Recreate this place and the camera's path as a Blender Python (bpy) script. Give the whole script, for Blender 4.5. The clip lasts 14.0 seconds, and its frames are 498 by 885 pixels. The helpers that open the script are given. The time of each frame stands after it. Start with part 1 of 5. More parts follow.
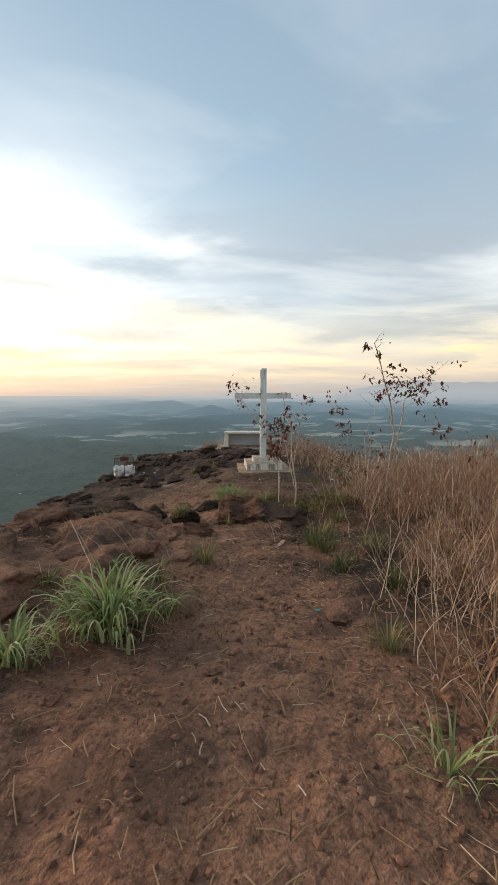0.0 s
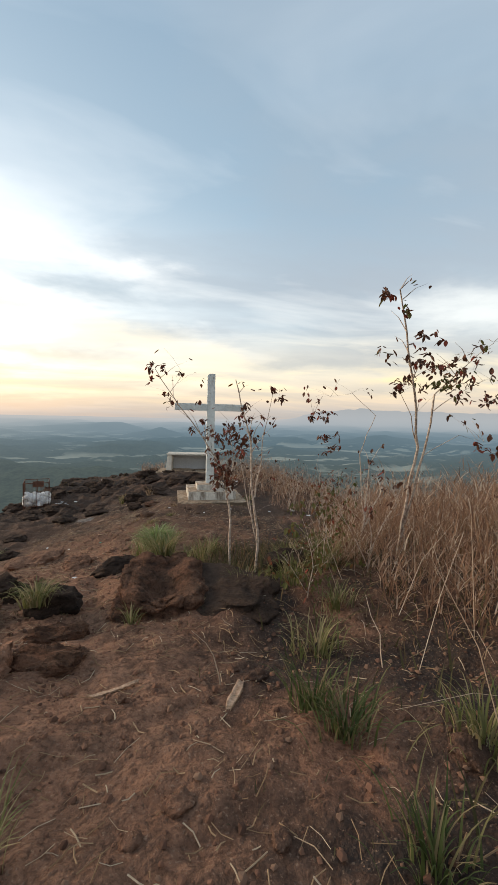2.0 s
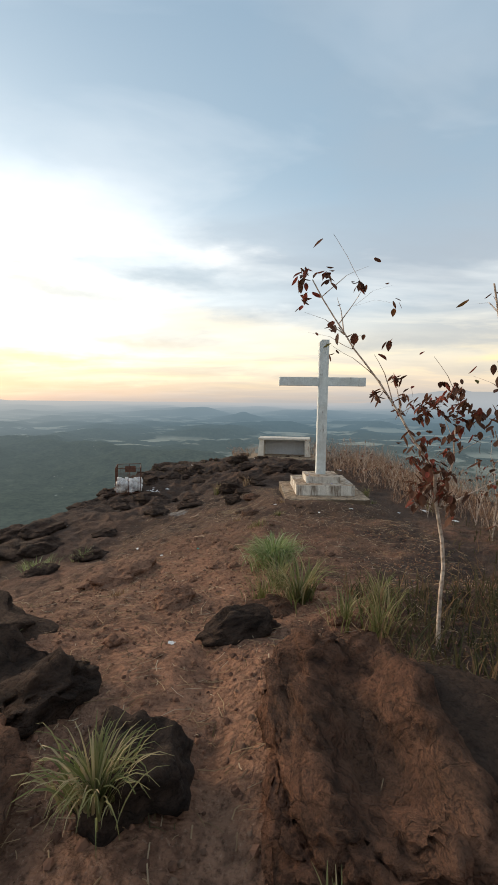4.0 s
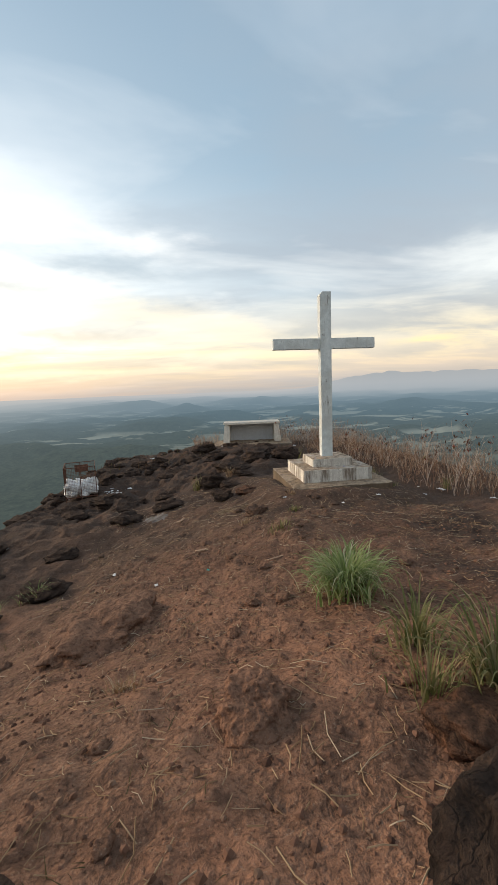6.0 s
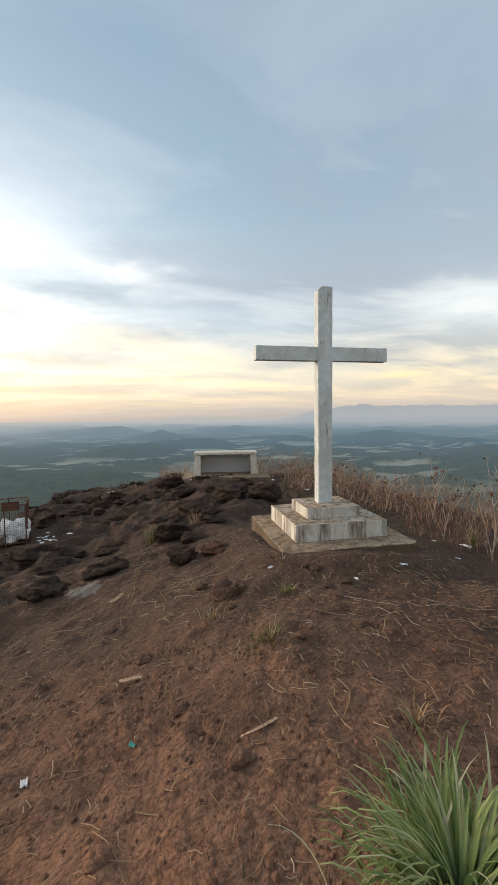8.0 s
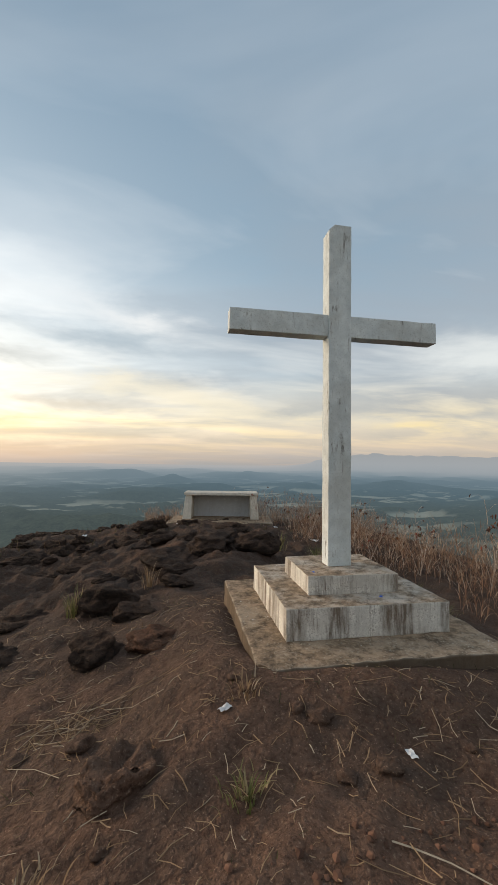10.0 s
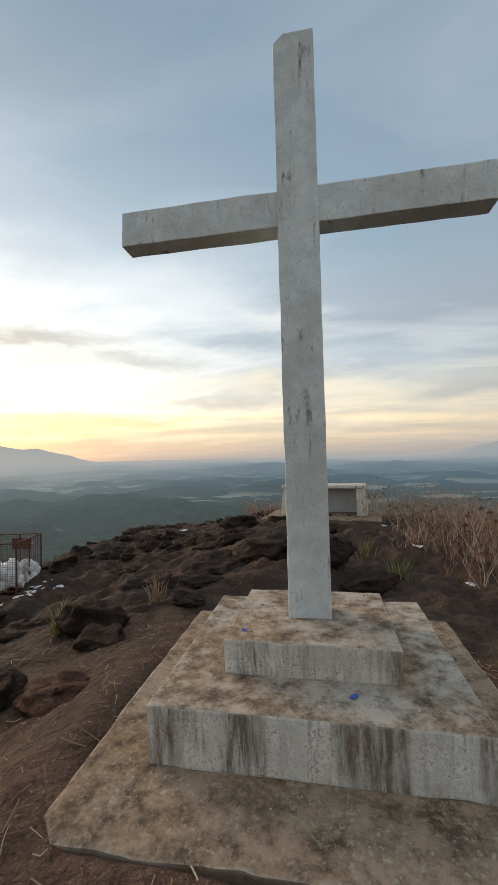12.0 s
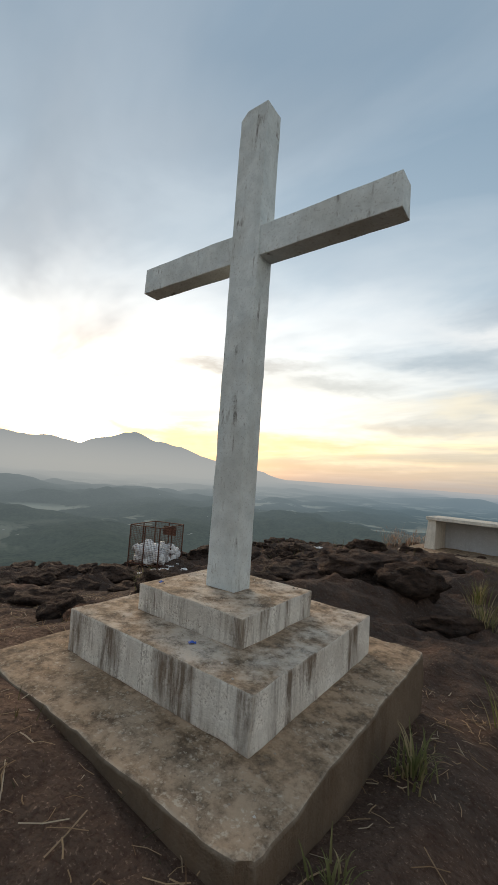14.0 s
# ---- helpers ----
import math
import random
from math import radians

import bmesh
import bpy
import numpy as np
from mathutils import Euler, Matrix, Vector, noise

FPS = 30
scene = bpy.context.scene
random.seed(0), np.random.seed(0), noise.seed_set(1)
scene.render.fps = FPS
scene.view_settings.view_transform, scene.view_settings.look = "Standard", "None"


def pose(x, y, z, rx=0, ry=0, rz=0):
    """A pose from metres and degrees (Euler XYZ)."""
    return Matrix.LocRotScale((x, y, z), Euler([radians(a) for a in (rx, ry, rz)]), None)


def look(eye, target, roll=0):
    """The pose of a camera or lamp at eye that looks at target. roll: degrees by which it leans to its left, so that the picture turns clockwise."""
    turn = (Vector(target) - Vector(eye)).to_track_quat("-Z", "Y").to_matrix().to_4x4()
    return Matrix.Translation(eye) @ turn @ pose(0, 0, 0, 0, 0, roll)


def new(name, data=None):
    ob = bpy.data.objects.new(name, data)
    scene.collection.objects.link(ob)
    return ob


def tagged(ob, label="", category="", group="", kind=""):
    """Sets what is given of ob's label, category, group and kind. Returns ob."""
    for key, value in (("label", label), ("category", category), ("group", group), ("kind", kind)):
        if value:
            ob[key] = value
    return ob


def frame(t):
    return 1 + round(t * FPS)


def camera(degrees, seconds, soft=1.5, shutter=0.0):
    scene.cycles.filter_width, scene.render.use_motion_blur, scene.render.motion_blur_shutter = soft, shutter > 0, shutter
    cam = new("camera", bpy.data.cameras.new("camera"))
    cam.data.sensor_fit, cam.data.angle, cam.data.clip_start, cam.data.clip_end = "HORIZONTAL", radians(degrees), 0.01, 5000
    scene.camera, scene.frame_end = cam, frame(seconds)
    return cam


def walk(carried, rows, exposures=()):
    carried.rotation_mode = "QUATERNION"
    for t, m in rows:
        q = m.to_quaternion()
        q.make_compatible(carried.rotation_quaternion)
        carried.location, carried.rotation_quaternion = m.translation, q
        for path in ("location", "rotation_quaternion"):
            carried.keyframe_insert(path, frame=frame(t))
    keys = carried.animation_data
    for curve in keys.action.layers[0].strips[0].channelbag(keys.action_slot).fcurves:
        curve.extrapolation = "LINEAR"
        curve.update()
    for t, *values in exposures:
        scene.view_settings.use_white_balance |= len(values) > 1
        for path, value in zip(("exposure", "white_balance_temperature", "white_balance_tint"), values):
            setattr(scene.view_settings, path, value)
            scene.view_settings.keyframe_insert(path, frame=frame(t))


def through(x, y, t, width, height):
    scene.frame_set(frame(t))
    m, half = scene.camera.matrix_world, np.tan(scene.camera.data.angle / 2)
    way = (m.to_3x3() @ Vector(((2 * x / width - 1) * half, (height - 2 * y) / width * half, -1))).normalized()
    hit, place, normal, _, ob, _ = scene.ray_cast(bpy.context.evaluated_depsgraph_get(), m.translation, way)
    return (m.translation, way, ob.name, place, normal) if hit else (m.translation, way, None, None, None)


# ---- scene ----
cam = camera(64.2, 14.0)
PATH = [
    (0, (0.167, -0.21, 1.495), (0.321, 1.769, 1.251), -0.1),
    (0.5, (0.15, 0.667, 1.377), (0.506, 2.624, 1.172), 0.7),
    (1, (0.297, 1.275, 1.312), (0.668, 3.24, 1.287), 0.8),
    (1.5, (0.406, 2.171, 1.14), (0.74, 4.14, 1.028), 2.4),
    (2, (0.622, 2.88, 1.072), (1.025, 4.835, 0.95), 1.3),
    (2.5, (0.634, 3.7, 0.984), (0.873, 5.67, 0.733), 0.6),
    (3, (0.533, 4.353, 0.886), (0.614, 6.346, 0.741), 1.3),
    (3.5, (0.308, 4.941, 0.826), (0.151, 6.933, 0.754), 0.7),
    (3.7, (0.214, 5.109, 0.869), (0.133, 7.101, 0.707), 1.1),
    (5.8, (-0.939, 7.145, 0.501), (-0.732, 9.113, 0.211), -1.8),
    (6, (-0.977, 7.482, 0.452), (-0.709, 9.446, 0.187), -2.3),
    (6.5, (-0.974, 7.922, 0.355), (-0.651, 9.88, 0.111), -2.0),
    (7, (-0.907, 8.65, 0.277), (-0.568, 10.621, 0.237), -1.5),
    (7.5, (-0.747, 9.323, 0.273), (-0.266, 11.258, 0.113), 0.1),
    (8, (-0.603, 9.844, 0.335), (-0.203, 11.8, 0.211), -0.7),
    (8.5, (-0.453, 10.374, -0.014), (0.009, 12.319, -0.063), -1.5),
    (9, (-0.211, 11.033, -0.097), (0.26, 12.972, 0.045), -2.2),
    (11.5, (1.608, 13.578, -0.143), (1.482, 15.573, -0.122), 1.8),
    (12, (2.158, 13.809, -0.167), (1.796, 15.775, -0.097), -1.5),
    (12.5, (2.718, 13.886, -0.202), (1.982, 15.744, -0.136), 0.2),
    (13, (3.167, 13.91, -0.256), (2.199, 15.655, -0.124), 0.7),
    (13.5, (3.608, 13.918, -0.304), (2.485, 15.572, -0.247), 0.2),
    (14, (3.9, 14.046, -0.349), (2.701, 15.637, -0.181), 4.0),
]
walk(cam, [(t, look(eye, target, roll)) for t, eye, target, roll in PATH], [(0.0, 0.2), (8.0, 0.15), (9.2, -0.12), (11.3, -0.12), (14.0, -0.12)])

# ---- world, sun, exposure ----
SUN_AZ, SUN_EL = radians(-59.5), radians(4.0)
SUN_DIR = Vector((math.sin(SUN_AZ) * math.cos(SUN_EL), math.cos(SUN_AZ) * math.cos(SUN_EL), math.sin(SUN_EL)))


class Nodes:
    """Short hand for building a node tree."""

    def __init__(self, tree):
        self.tree, self.links = tree, tree.links
        tree.nodes.clear()

    def add(self, kind, values=None, **settings):
        node = self.tree.nodes.new(kind)
        for key, value in settings.items():
            setattr(node, key, value)
        for key, value in (values or {}).items():
            self.put(node.inputs[key], value)
        return node

    def put(self, socket, value):
        if isinstance(value, bpy.types.NodeSocket):
            self.links.new(value, socket)
        else:
            socket.default_value = value

    def math(self, op, a, b=0.0, c=0.0, clamp=False):
        node = self.add("ShaderNodeMath", {0: a, 1: b, 2: c}, operation=op, use_clamp=clamp)
        return node.outputs[0]

    def vmath(self, op, a, b=(0, 0, 0)):
        node = self.add("ShaderNodeVectorMath", {0: a, 1: b}, operation=op)
        return node.outputs["Value"] if op in ("DOT_PRODUCT", "LENGTH", "DISTANCE") else node.outputs[0]

    def ramp(self, fac, stops):
        node = self.add("ShaderNodeValToRGB", {"Fac": fac})
        ramp = node.color_ramp
        while len(ramp.elements) < len(stops):
            ramp.elements.new(0.5)
        for element, (place, colour) in zip(ramp.elements, stops):
            element.position = place
            element.color = (*colour, 1) if isinstance(colour, tuple) else (colour, colour, colour, 1)
        return node.outputs["Color"]

    def noise(self, vector, scale, detail=4.0, rough=0.55, distortion=0.0):
        return self.add("ShaderNodeTexNoise", {"Vector": vector, "Scale": scale, "Detail": detail, "Roughness": rough, "Distortion": distortion}).outputs["Fac"]

    def mix(self, fac, a, b, blend="MIX"):
        node = self.add("ShaderNodeMix", data_type="RGBA", blend_type=blend)
        for socket, value in zip((node.inputs[0], node.inputs[6], node.inputs[7]), (fac, a, b)):
            self.put(socket, (*value, 1) if isinstance(value, tuple) and len(value) == 3 else value)
        return node.outputs[2]

    def scaled(self, vector, size):
        return self.add("ShaderNodeMapping", {"Vector": vector, "Scale": size}).outputs[0]


CLOUDS = [
    (-32.0, 0.20, 16.0, 0.075, 0.0, (1.20, 1.12, 0.98), 0.6),
    (-9.0, 0.278, 10.0, 0.026, 0.001, (0.43, 0.51, 0.58), 0.75),
    (-18.0, 0.360, 13.0, 0.026, 0.001, (0.92, 0.96, 0.98), 0.7),
    (-6.5, 0.334, 6.5, 0.018, 0.002, (0.98, 0.98, 0.97), 0.9),
    (4.0, 0.150, 17.0, 0.020, 0.0015, (1.05, 0.92, 0.70), 0.7),
    (-8.0, 0.190, 8.0, 0.020, 0.0, (1.08, 0.95, 0.72), 0.7),
    (20.0, 0.135, 9.0, 0.020, 0.0, (0.47, 0.48, 0.50), 0.7),
    (32.5, 0.094, 6.0, 0.015, 0.0, (1.05, 0.84, 0.48), 0.9),
    (42.0, 0.235, 9.0, 0.045, 0.0, (0.92, 0.94, 0.92), 0.8),
    (-38.0, 0.268, 13.0, 0.014, -0.0006, (0.56, 0.54, 0.51), 0.85),
    (-26.0, 0.235, 9.0, 0.020, 0.0, (0.62, 0.62, 0.60), 0.75),
    (-16.0, 0.130, 10.0, 0.016, 0.0, (0.72, 0.62, 0.52), 0.6),
    (-30.0, 0.085, 16.0, 0.018, 0.0, (1.05, 0.76, 0.38), 0.7),
    (-52.0, 0.088, 13.0, 0.020, 0.0, (1.20, 0.92, 0.40), 0.9),
    (-24.0, 0.040, 26.0, 0.020, 0.0, (0.66, 0.54, 0.45), 0.65),
    (-46.0, 0.540, 12.0, 0.05, 0.003, (0.62, 0.71, 0.78), 0.6),
    (-22.0, 0.470, 9.0, 0.035, 0.002, (0.58, 0.67, 0.75), 0.6),
]


def make_world():
    world = bpy.data.worlds.new("world")
    scene.world = world
    world.use_nodes = True
    n = Nodes(world.node_tree)
    ray = n.add("ShaderNodeTexCoord").outputs["Generated"]
    z = n.add("ShaderNodeSeparateXYZ", {0: ray}).outputs[2]
    xy = n.vmath("MULTIPLY", ray, (1, 1, 0))
    # clouds lie on a flat layer overhead, so they close up towards the horizon
    depth = n.math("DIVIDE", 1.0, n.math("ADD", n.math("MAXIMUM", z, 0.0), 0.12))
    plane = n.add("ShaderNodeVectorMath", {0: xy, "Scale": depth}, operation="SCALE").outputs[0]
    streak = n.add("ShaderNodeMapping", {"Vector": plane, "Rotation": (0, 0, 0.5), "Scale": (0.42, 0.80, 1.0), "Location": (1.7, 0.6, 0)}).outputs[0]
    cloud = n.noise(streak, 1.0, 5.0, 0.56, 0.35)
    wisps = n.noise(streak, 1.9, 5.0, 0.55, 0.45)
    base = n.ramp(z, [(0.0, (0.37, 0.41, 0.44)), (0.02, (0.48, 0.47, 0.48)), (0.05, (0.78, 0.64, 0.53)), (0.11, (0.84, 0.75, 0.62)), (0.22, (0.47, 0.55, 0.62)), (0.45, (0.31, 0.435, 0.55)), (0.75, (0.26, 0.37, 0.485)), (1.0, (0.38, 0.46, 0.54))])
    cover = n.ramp(cloud, [(0.38, 0.0), (0.62, 1.0)])
    grey = n.ramp(z, [(0.0, (0.50, 0.46, 0.44)), (0.08, (0.60, 0.55, 0.50)), (0.2, (0.41, 0.45, 0.51)), (0.6, (0.37, 0.44, 0.51))])
    tone = n.mix(n.math("MULTIPLY", cover, 0.9), base, grey)
    lift = n.ramp(z, [(0.0, 0.0), (0.04, 0.35), (0.09, 0.95), (0.16, 0.8), (0.3, 0.7), (0.7, 0.3)])
    bright = n.math("MULTIPLY", n.ramp(wisps, [(0.47, 0.0), (0.68, 1.0)]), lift)
    pale = n.ramp(z, [(0.03, (1.05, 0.80, 0.50)), (0.12, (1.10, 0.92, 0.62)), (0.22, (0.86, 0.87, 0.86)), (0.6, (0.60, 0.68, 0.76))])
    tone = n.mix(bright, tone, pale)
    # the pale, faintly warm sky opposite the sunset
    away = n.math("MAXIMUM", n.vmath("DOT_PRODUCT", ray, (-SUN_DIR.x, -SUN_DIR.y, 0.0)), 0.0)
    tone = n.mix(n.math("MULTIPLY", n.ramp(away, [(0.35, 0.0), (0.75, 1.0)]), 0.85), tone, n.ramp(z, [(0.0, (0.55, 0.50, 0.47)), (0.25, (0.80, 0.71, 0.64)), (0.7, (0.60, 0.60, 0.61))]))
    # the bright part of the sky round the low sun
    near = n.math("MAXIMUM", n.vmath("DOT_PRODUCT", ray, tuple(SUN_DIR)), 0.0)
    lowered = n.ramp(z, [(0.0, 0.15), (0.04, 0.6), (0.09, 1.3), (0.16, 1.35), (0.3, 0.85), (0.5, 0.3), (0.75, 0.0)])
    broken = n.math("ADD", 0.35, n.math("MULTIPLY", n.ramp(cloud, [(0.40, 1.0), (0.58, 0.0)]), 0.95))
    wide = n.math("MULTIPLY", n.math("MULTIPLY", n.math("POWER", near, 2.4), lowered), n.math("MULTIPLY", broken, 0.95))
    tight = n.math("MULTIPLY", n.math("POWER", near, 260.0), 3.0)
    hue = n.ramp(z, [(0.02, (1.0, 0.70, 0.46)), (0.08, (1.0, 0.82, 0.56)), (0.17, (1.0, 0.94, 0.84))])
    glow = n.add("ShaderNodeVectorMath", {0: hue, "Scale": wide}, operation="SCALE").outputs[0]
    core = n.add("ShaderNodeVectorMath", {0: (1.0, 0.85, 0.5), "Scale": tight}, operation="SCALE").outputs[0]
    total = n.vmath("ADD", n.vmath("ADD", tone, glow), core)
    # single clouds and gaps that stand out: compass degrees, height, spread of both, tilt, colour, strength
    bend = n.add("ShaderNodeVectorMath", {0: n.vmath("SUBTRACT", n.add("ShaderNodeTexNoise", {"Vector": n.scaled(ray, (5.0, 5.0, 16.0)), "Scale": 1.0, "Detail": 5.0, "Roughness": 0.6}).outputs["Color"], (0.5, 0.5, 0.5)), "Scale": 1.0}, operation="SCALE").outputs[0]
    bx, by, _ = n.add("ShaderNodeSeparateXYZ", {0: bend}).outputs
    sx, sy, _ = n.add("ShaderNodeSeparateXYZ", {0: ray}).outputs
    compass = n.math("ADD", n.math("MULTIPLY", n.math("ARCTAN2", sx, sy), 57.2958), n.math("MULTIPLY", bx, 26.0))
    level = n.math("ADD", z, n.math("MULTIPLY", by, 0.11))
    for az, up, wide_az, wide_up, tilt, colour, amount in CLOUDS:
        da = n.math("SUBTRACT", compass, az)
        du = n.math("DIVIDE", n.math("ADD", n.math("SUBTRACT", level, up), n.math("MULTIPLY", da, tilt)), wide_up)
        da = n.math("DIVIDE", da, wide_az)
        away2 = n.math("ADD", n.math("MULTIPLY", da, da), n.math("MULTIPLY", du, du))
        total = n.mix(n.math("MULTIPLY", n.math("EXPONENT", n.math("MULTIPLY", away2, -1.0)), amount), total, colour)
    sky = n.add("ShaderNodeTexSky", sky_type="NISHITA", sun_disc=False, sun_elevation=SUN_EL, sun_rotation=SUN_AZ)
    air = n.add("ShaderNodeBackground", {"Color": sky.outputs[0], "Strength": 0.05})
    veil = n.add("ShaderNodeBackground", {"Color": total, "Strength": 0.92})
    both = n.add("ShaderNodeAddShader", {0: air.outputs[0], 1: veil.outputs[0]})
    n.add("ShaderNodeOutputWorld", {"Surface": both.outputs[0]})


make_world()
sun = new("sun", bpy.data.lights.new("sun", "SUN"))
sun.data.energy, sun.data.angle, sun.data.color = 3.0, radians(34), (1.0, 0.74, 0.50)
sun.matrix_world = look((0, 0, 0), tuple(-Vector((math.sin(SUN_AZ) * math.cos(radians(13)), math.cos(SUN_AZ) * math.cos(radians(13)), math.sin(radians(13))))))

# ---- materials ----
def material(name):
    mat = bpy.data.materials.new(name)
    mat.use_nodes = True
    n = Nodes(mat.node_tree)
    return mat, n


def finish(n, colour, rough=0.9, bump=None, strength=0.5, distance=0.02, metal=0.0, spec=0.3):
    values = {"Base Color": colour if not isinstance(colour, tuple) else (*colour, 1), "Roughness": rough, "Metallic": metal, "Specular IOR Level": spec}
    if bump is not None:
        values["Normal"] = n.add("ShaderNodeBump", {"Height": bump, "Strength": strength, "Distance": distance}).outputs[0]
    shader = n.add("ShaderNodeBsdfPrincipled", values)
    n.add("ShaderNodeOutputMaterial", {"Surface": shader.outputs[0]})


def place(n):
    return n.add("ShaderNodeNewGeometry").outputs["Position"]


def soil_material():
    mat, n = material("laterite_soil")
    p = place(n)
    big, mid, fine = n.noise(p, 0.55, 4), n.noise(p, 3.2, 5, 0.6), n.noise(p, 38.0, 4, 0.65)
    red = n.mix(mid, (0.150, 0.073, 0.047), (0.430, 0.220, 0.138))
    brown = n.mix(mid, (0.105, 0.062, 0.044), (0.320, 0.184, 0.122))
    tone = n.mix(n.ramp(big, [(0.40, 0.0), (0.58, 1.0)]), red, brown)
    patch = n.noise(p, 1.5, 6, 0.65, 0.4)
    tone = n.mix(n.math("MULTIPLY", n.ramp(patch, [(0.48, 0.0), (0.60, 1.0)]), 0.78), tone, (0.060, 0.038, 0.029))
    # burnt, blackened ground beside the reeds and round the monument
    burnt = n.math("MULTIPLY", n.ramp(n.noise(p, 0.8, 5, 0.6), [(0.40, 0.0), (0.55, 1.0)]), 0.9)
    sx, sy, _ = n.add("ShaderNodeSeparateXYZ", {0: p}).outputs
    east = n.add("ShaderNodeMapRange", {"Value": n.math("SUBTRACT", sx, n.math("MULTIPLY", sy, 0.10)), "From Min": 0.3, "From Max": 1.3}).outputs[0]
    north = n.add("ShaderNodeMapRange", {"Value": sy, "From Min": 15.5, "From Max": 19.0}).outputs[0]
    tone = n.mix(n.math("MULTIPLY", burnt, n.math("ADD", 0.30, n.math("MAXIMUM", east, north), clamp=True)), tone, (0.040, 0.034, 0.031))
    # browner soil towards the cross, with evening dimness put into its colour
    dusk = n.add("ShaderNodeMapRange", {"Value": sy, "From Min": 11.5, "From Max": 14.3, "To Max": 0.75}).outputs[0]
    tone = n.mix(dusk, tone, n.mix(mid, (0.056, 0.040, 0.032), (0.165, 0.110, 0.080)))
    stone = n.mix(mid, (0.030, 0.025, 0.023), (0.105, 0.080, 0.066))
    tone = n.mix(n.math("MULTIPLY", north, n.ramp(n.noise(p, 1.6, 5, 0.6), [(0.38, 0.0), (0.52, 0.9)])), tone, stone)
    west = n.add("ShaderNodeMapRange", {"Value": n.math("ADD", sx, n.math("MULTIPLY", n.noise(p, 0.9, 4), 2.0)), "From Min": -2.4, "From Max": -4.4}).outputs[0]
    tone = n.mix(n.math("MULTIPLY", west, 0.75), tone, stone)
    # trodden strip along the path and across the clearing, with warm light painted in
    mid_x = n.add("ShaderNodeMapRange", {"Value": sy, "From Min": 2.5, "From Max": 9.0, "To Min": 0.8, "To Max": -1.0}).outputs[0]
    off_x = n.math("ABSOLUTE", n.math("SUBTRACT", n.math("ADD", sx, n.math("MULTIPLY", n.math("SUBTRACT", patch, 0.5), 1.4)), mid_x))
    half_x = n.add("ShaderNodeMapRange", {"Value": sy, "From Min": 6.0, "From Max": 10.0, "To Min": 0.55, "To Max": 1.7}).outputs[0]
    worn = n.math("MULTIPLY", n.ramp(n.math("SUBTRACT", off_x, half_x), [(0.0, 1.0), (0.5, 0.0)]), n.add("ShaderNodeMapRange", {"Value": sy, "From Min": 14.5, "From Max": 11.5}).outputs[0])
    tone = n.mix(n.math("MULTIPLY", worn, 0.45), tone, n.mix(mid, (0.190, 0.098, 0.062), (0.470, 0.265, 0.170)))
    speck = n.ramp(n.noise(p, 75.0, 2, 0.5), [(0.60, 0.0), (0.70, 1.0)])
    tone = n.mix(n.math("MULTIPLY", speck, 0.5), tone, (0.36, 0.25, 0.18))
    tone = n.mix(n.math("MULTIPLY", n.ramp(fine, [(0.3, 1.0), (0.5, 0.0)]), 0.75), tone, (0.055, 0.030, 0.021))
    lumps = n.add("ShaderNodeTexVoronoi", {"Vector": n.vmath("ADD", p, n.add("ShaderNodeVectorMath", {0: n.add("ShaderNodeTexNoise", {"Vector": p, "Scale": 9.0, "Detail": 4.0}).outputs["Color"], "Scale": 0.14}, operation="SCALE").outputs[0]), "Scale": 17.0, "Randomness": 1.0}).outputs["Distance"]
    # shade in the hollows between lumps is put into the colour too
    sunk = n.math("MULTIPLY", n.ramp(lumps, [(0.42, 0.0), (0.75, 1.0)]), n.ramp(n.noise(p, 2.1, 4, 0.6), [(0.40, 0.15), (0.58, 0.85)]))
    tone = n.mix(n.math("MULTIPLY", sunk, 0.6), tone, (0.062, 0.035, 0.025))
    relief = n.math("ADD", n.math("MULTIPLY", mid, 1.2), n.math("ADD", n.math("MULTIPLY", fine, 0.55), n.math("MULTIPLY", n.noise(p, 11.0, 4, 0.6), 0.9)))
    relief = n.math("SUBTRACT", relief, n.math("MULTIPLY", lumps, 0.35))
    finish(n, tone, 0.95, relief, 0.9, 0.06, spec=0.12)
    return mat


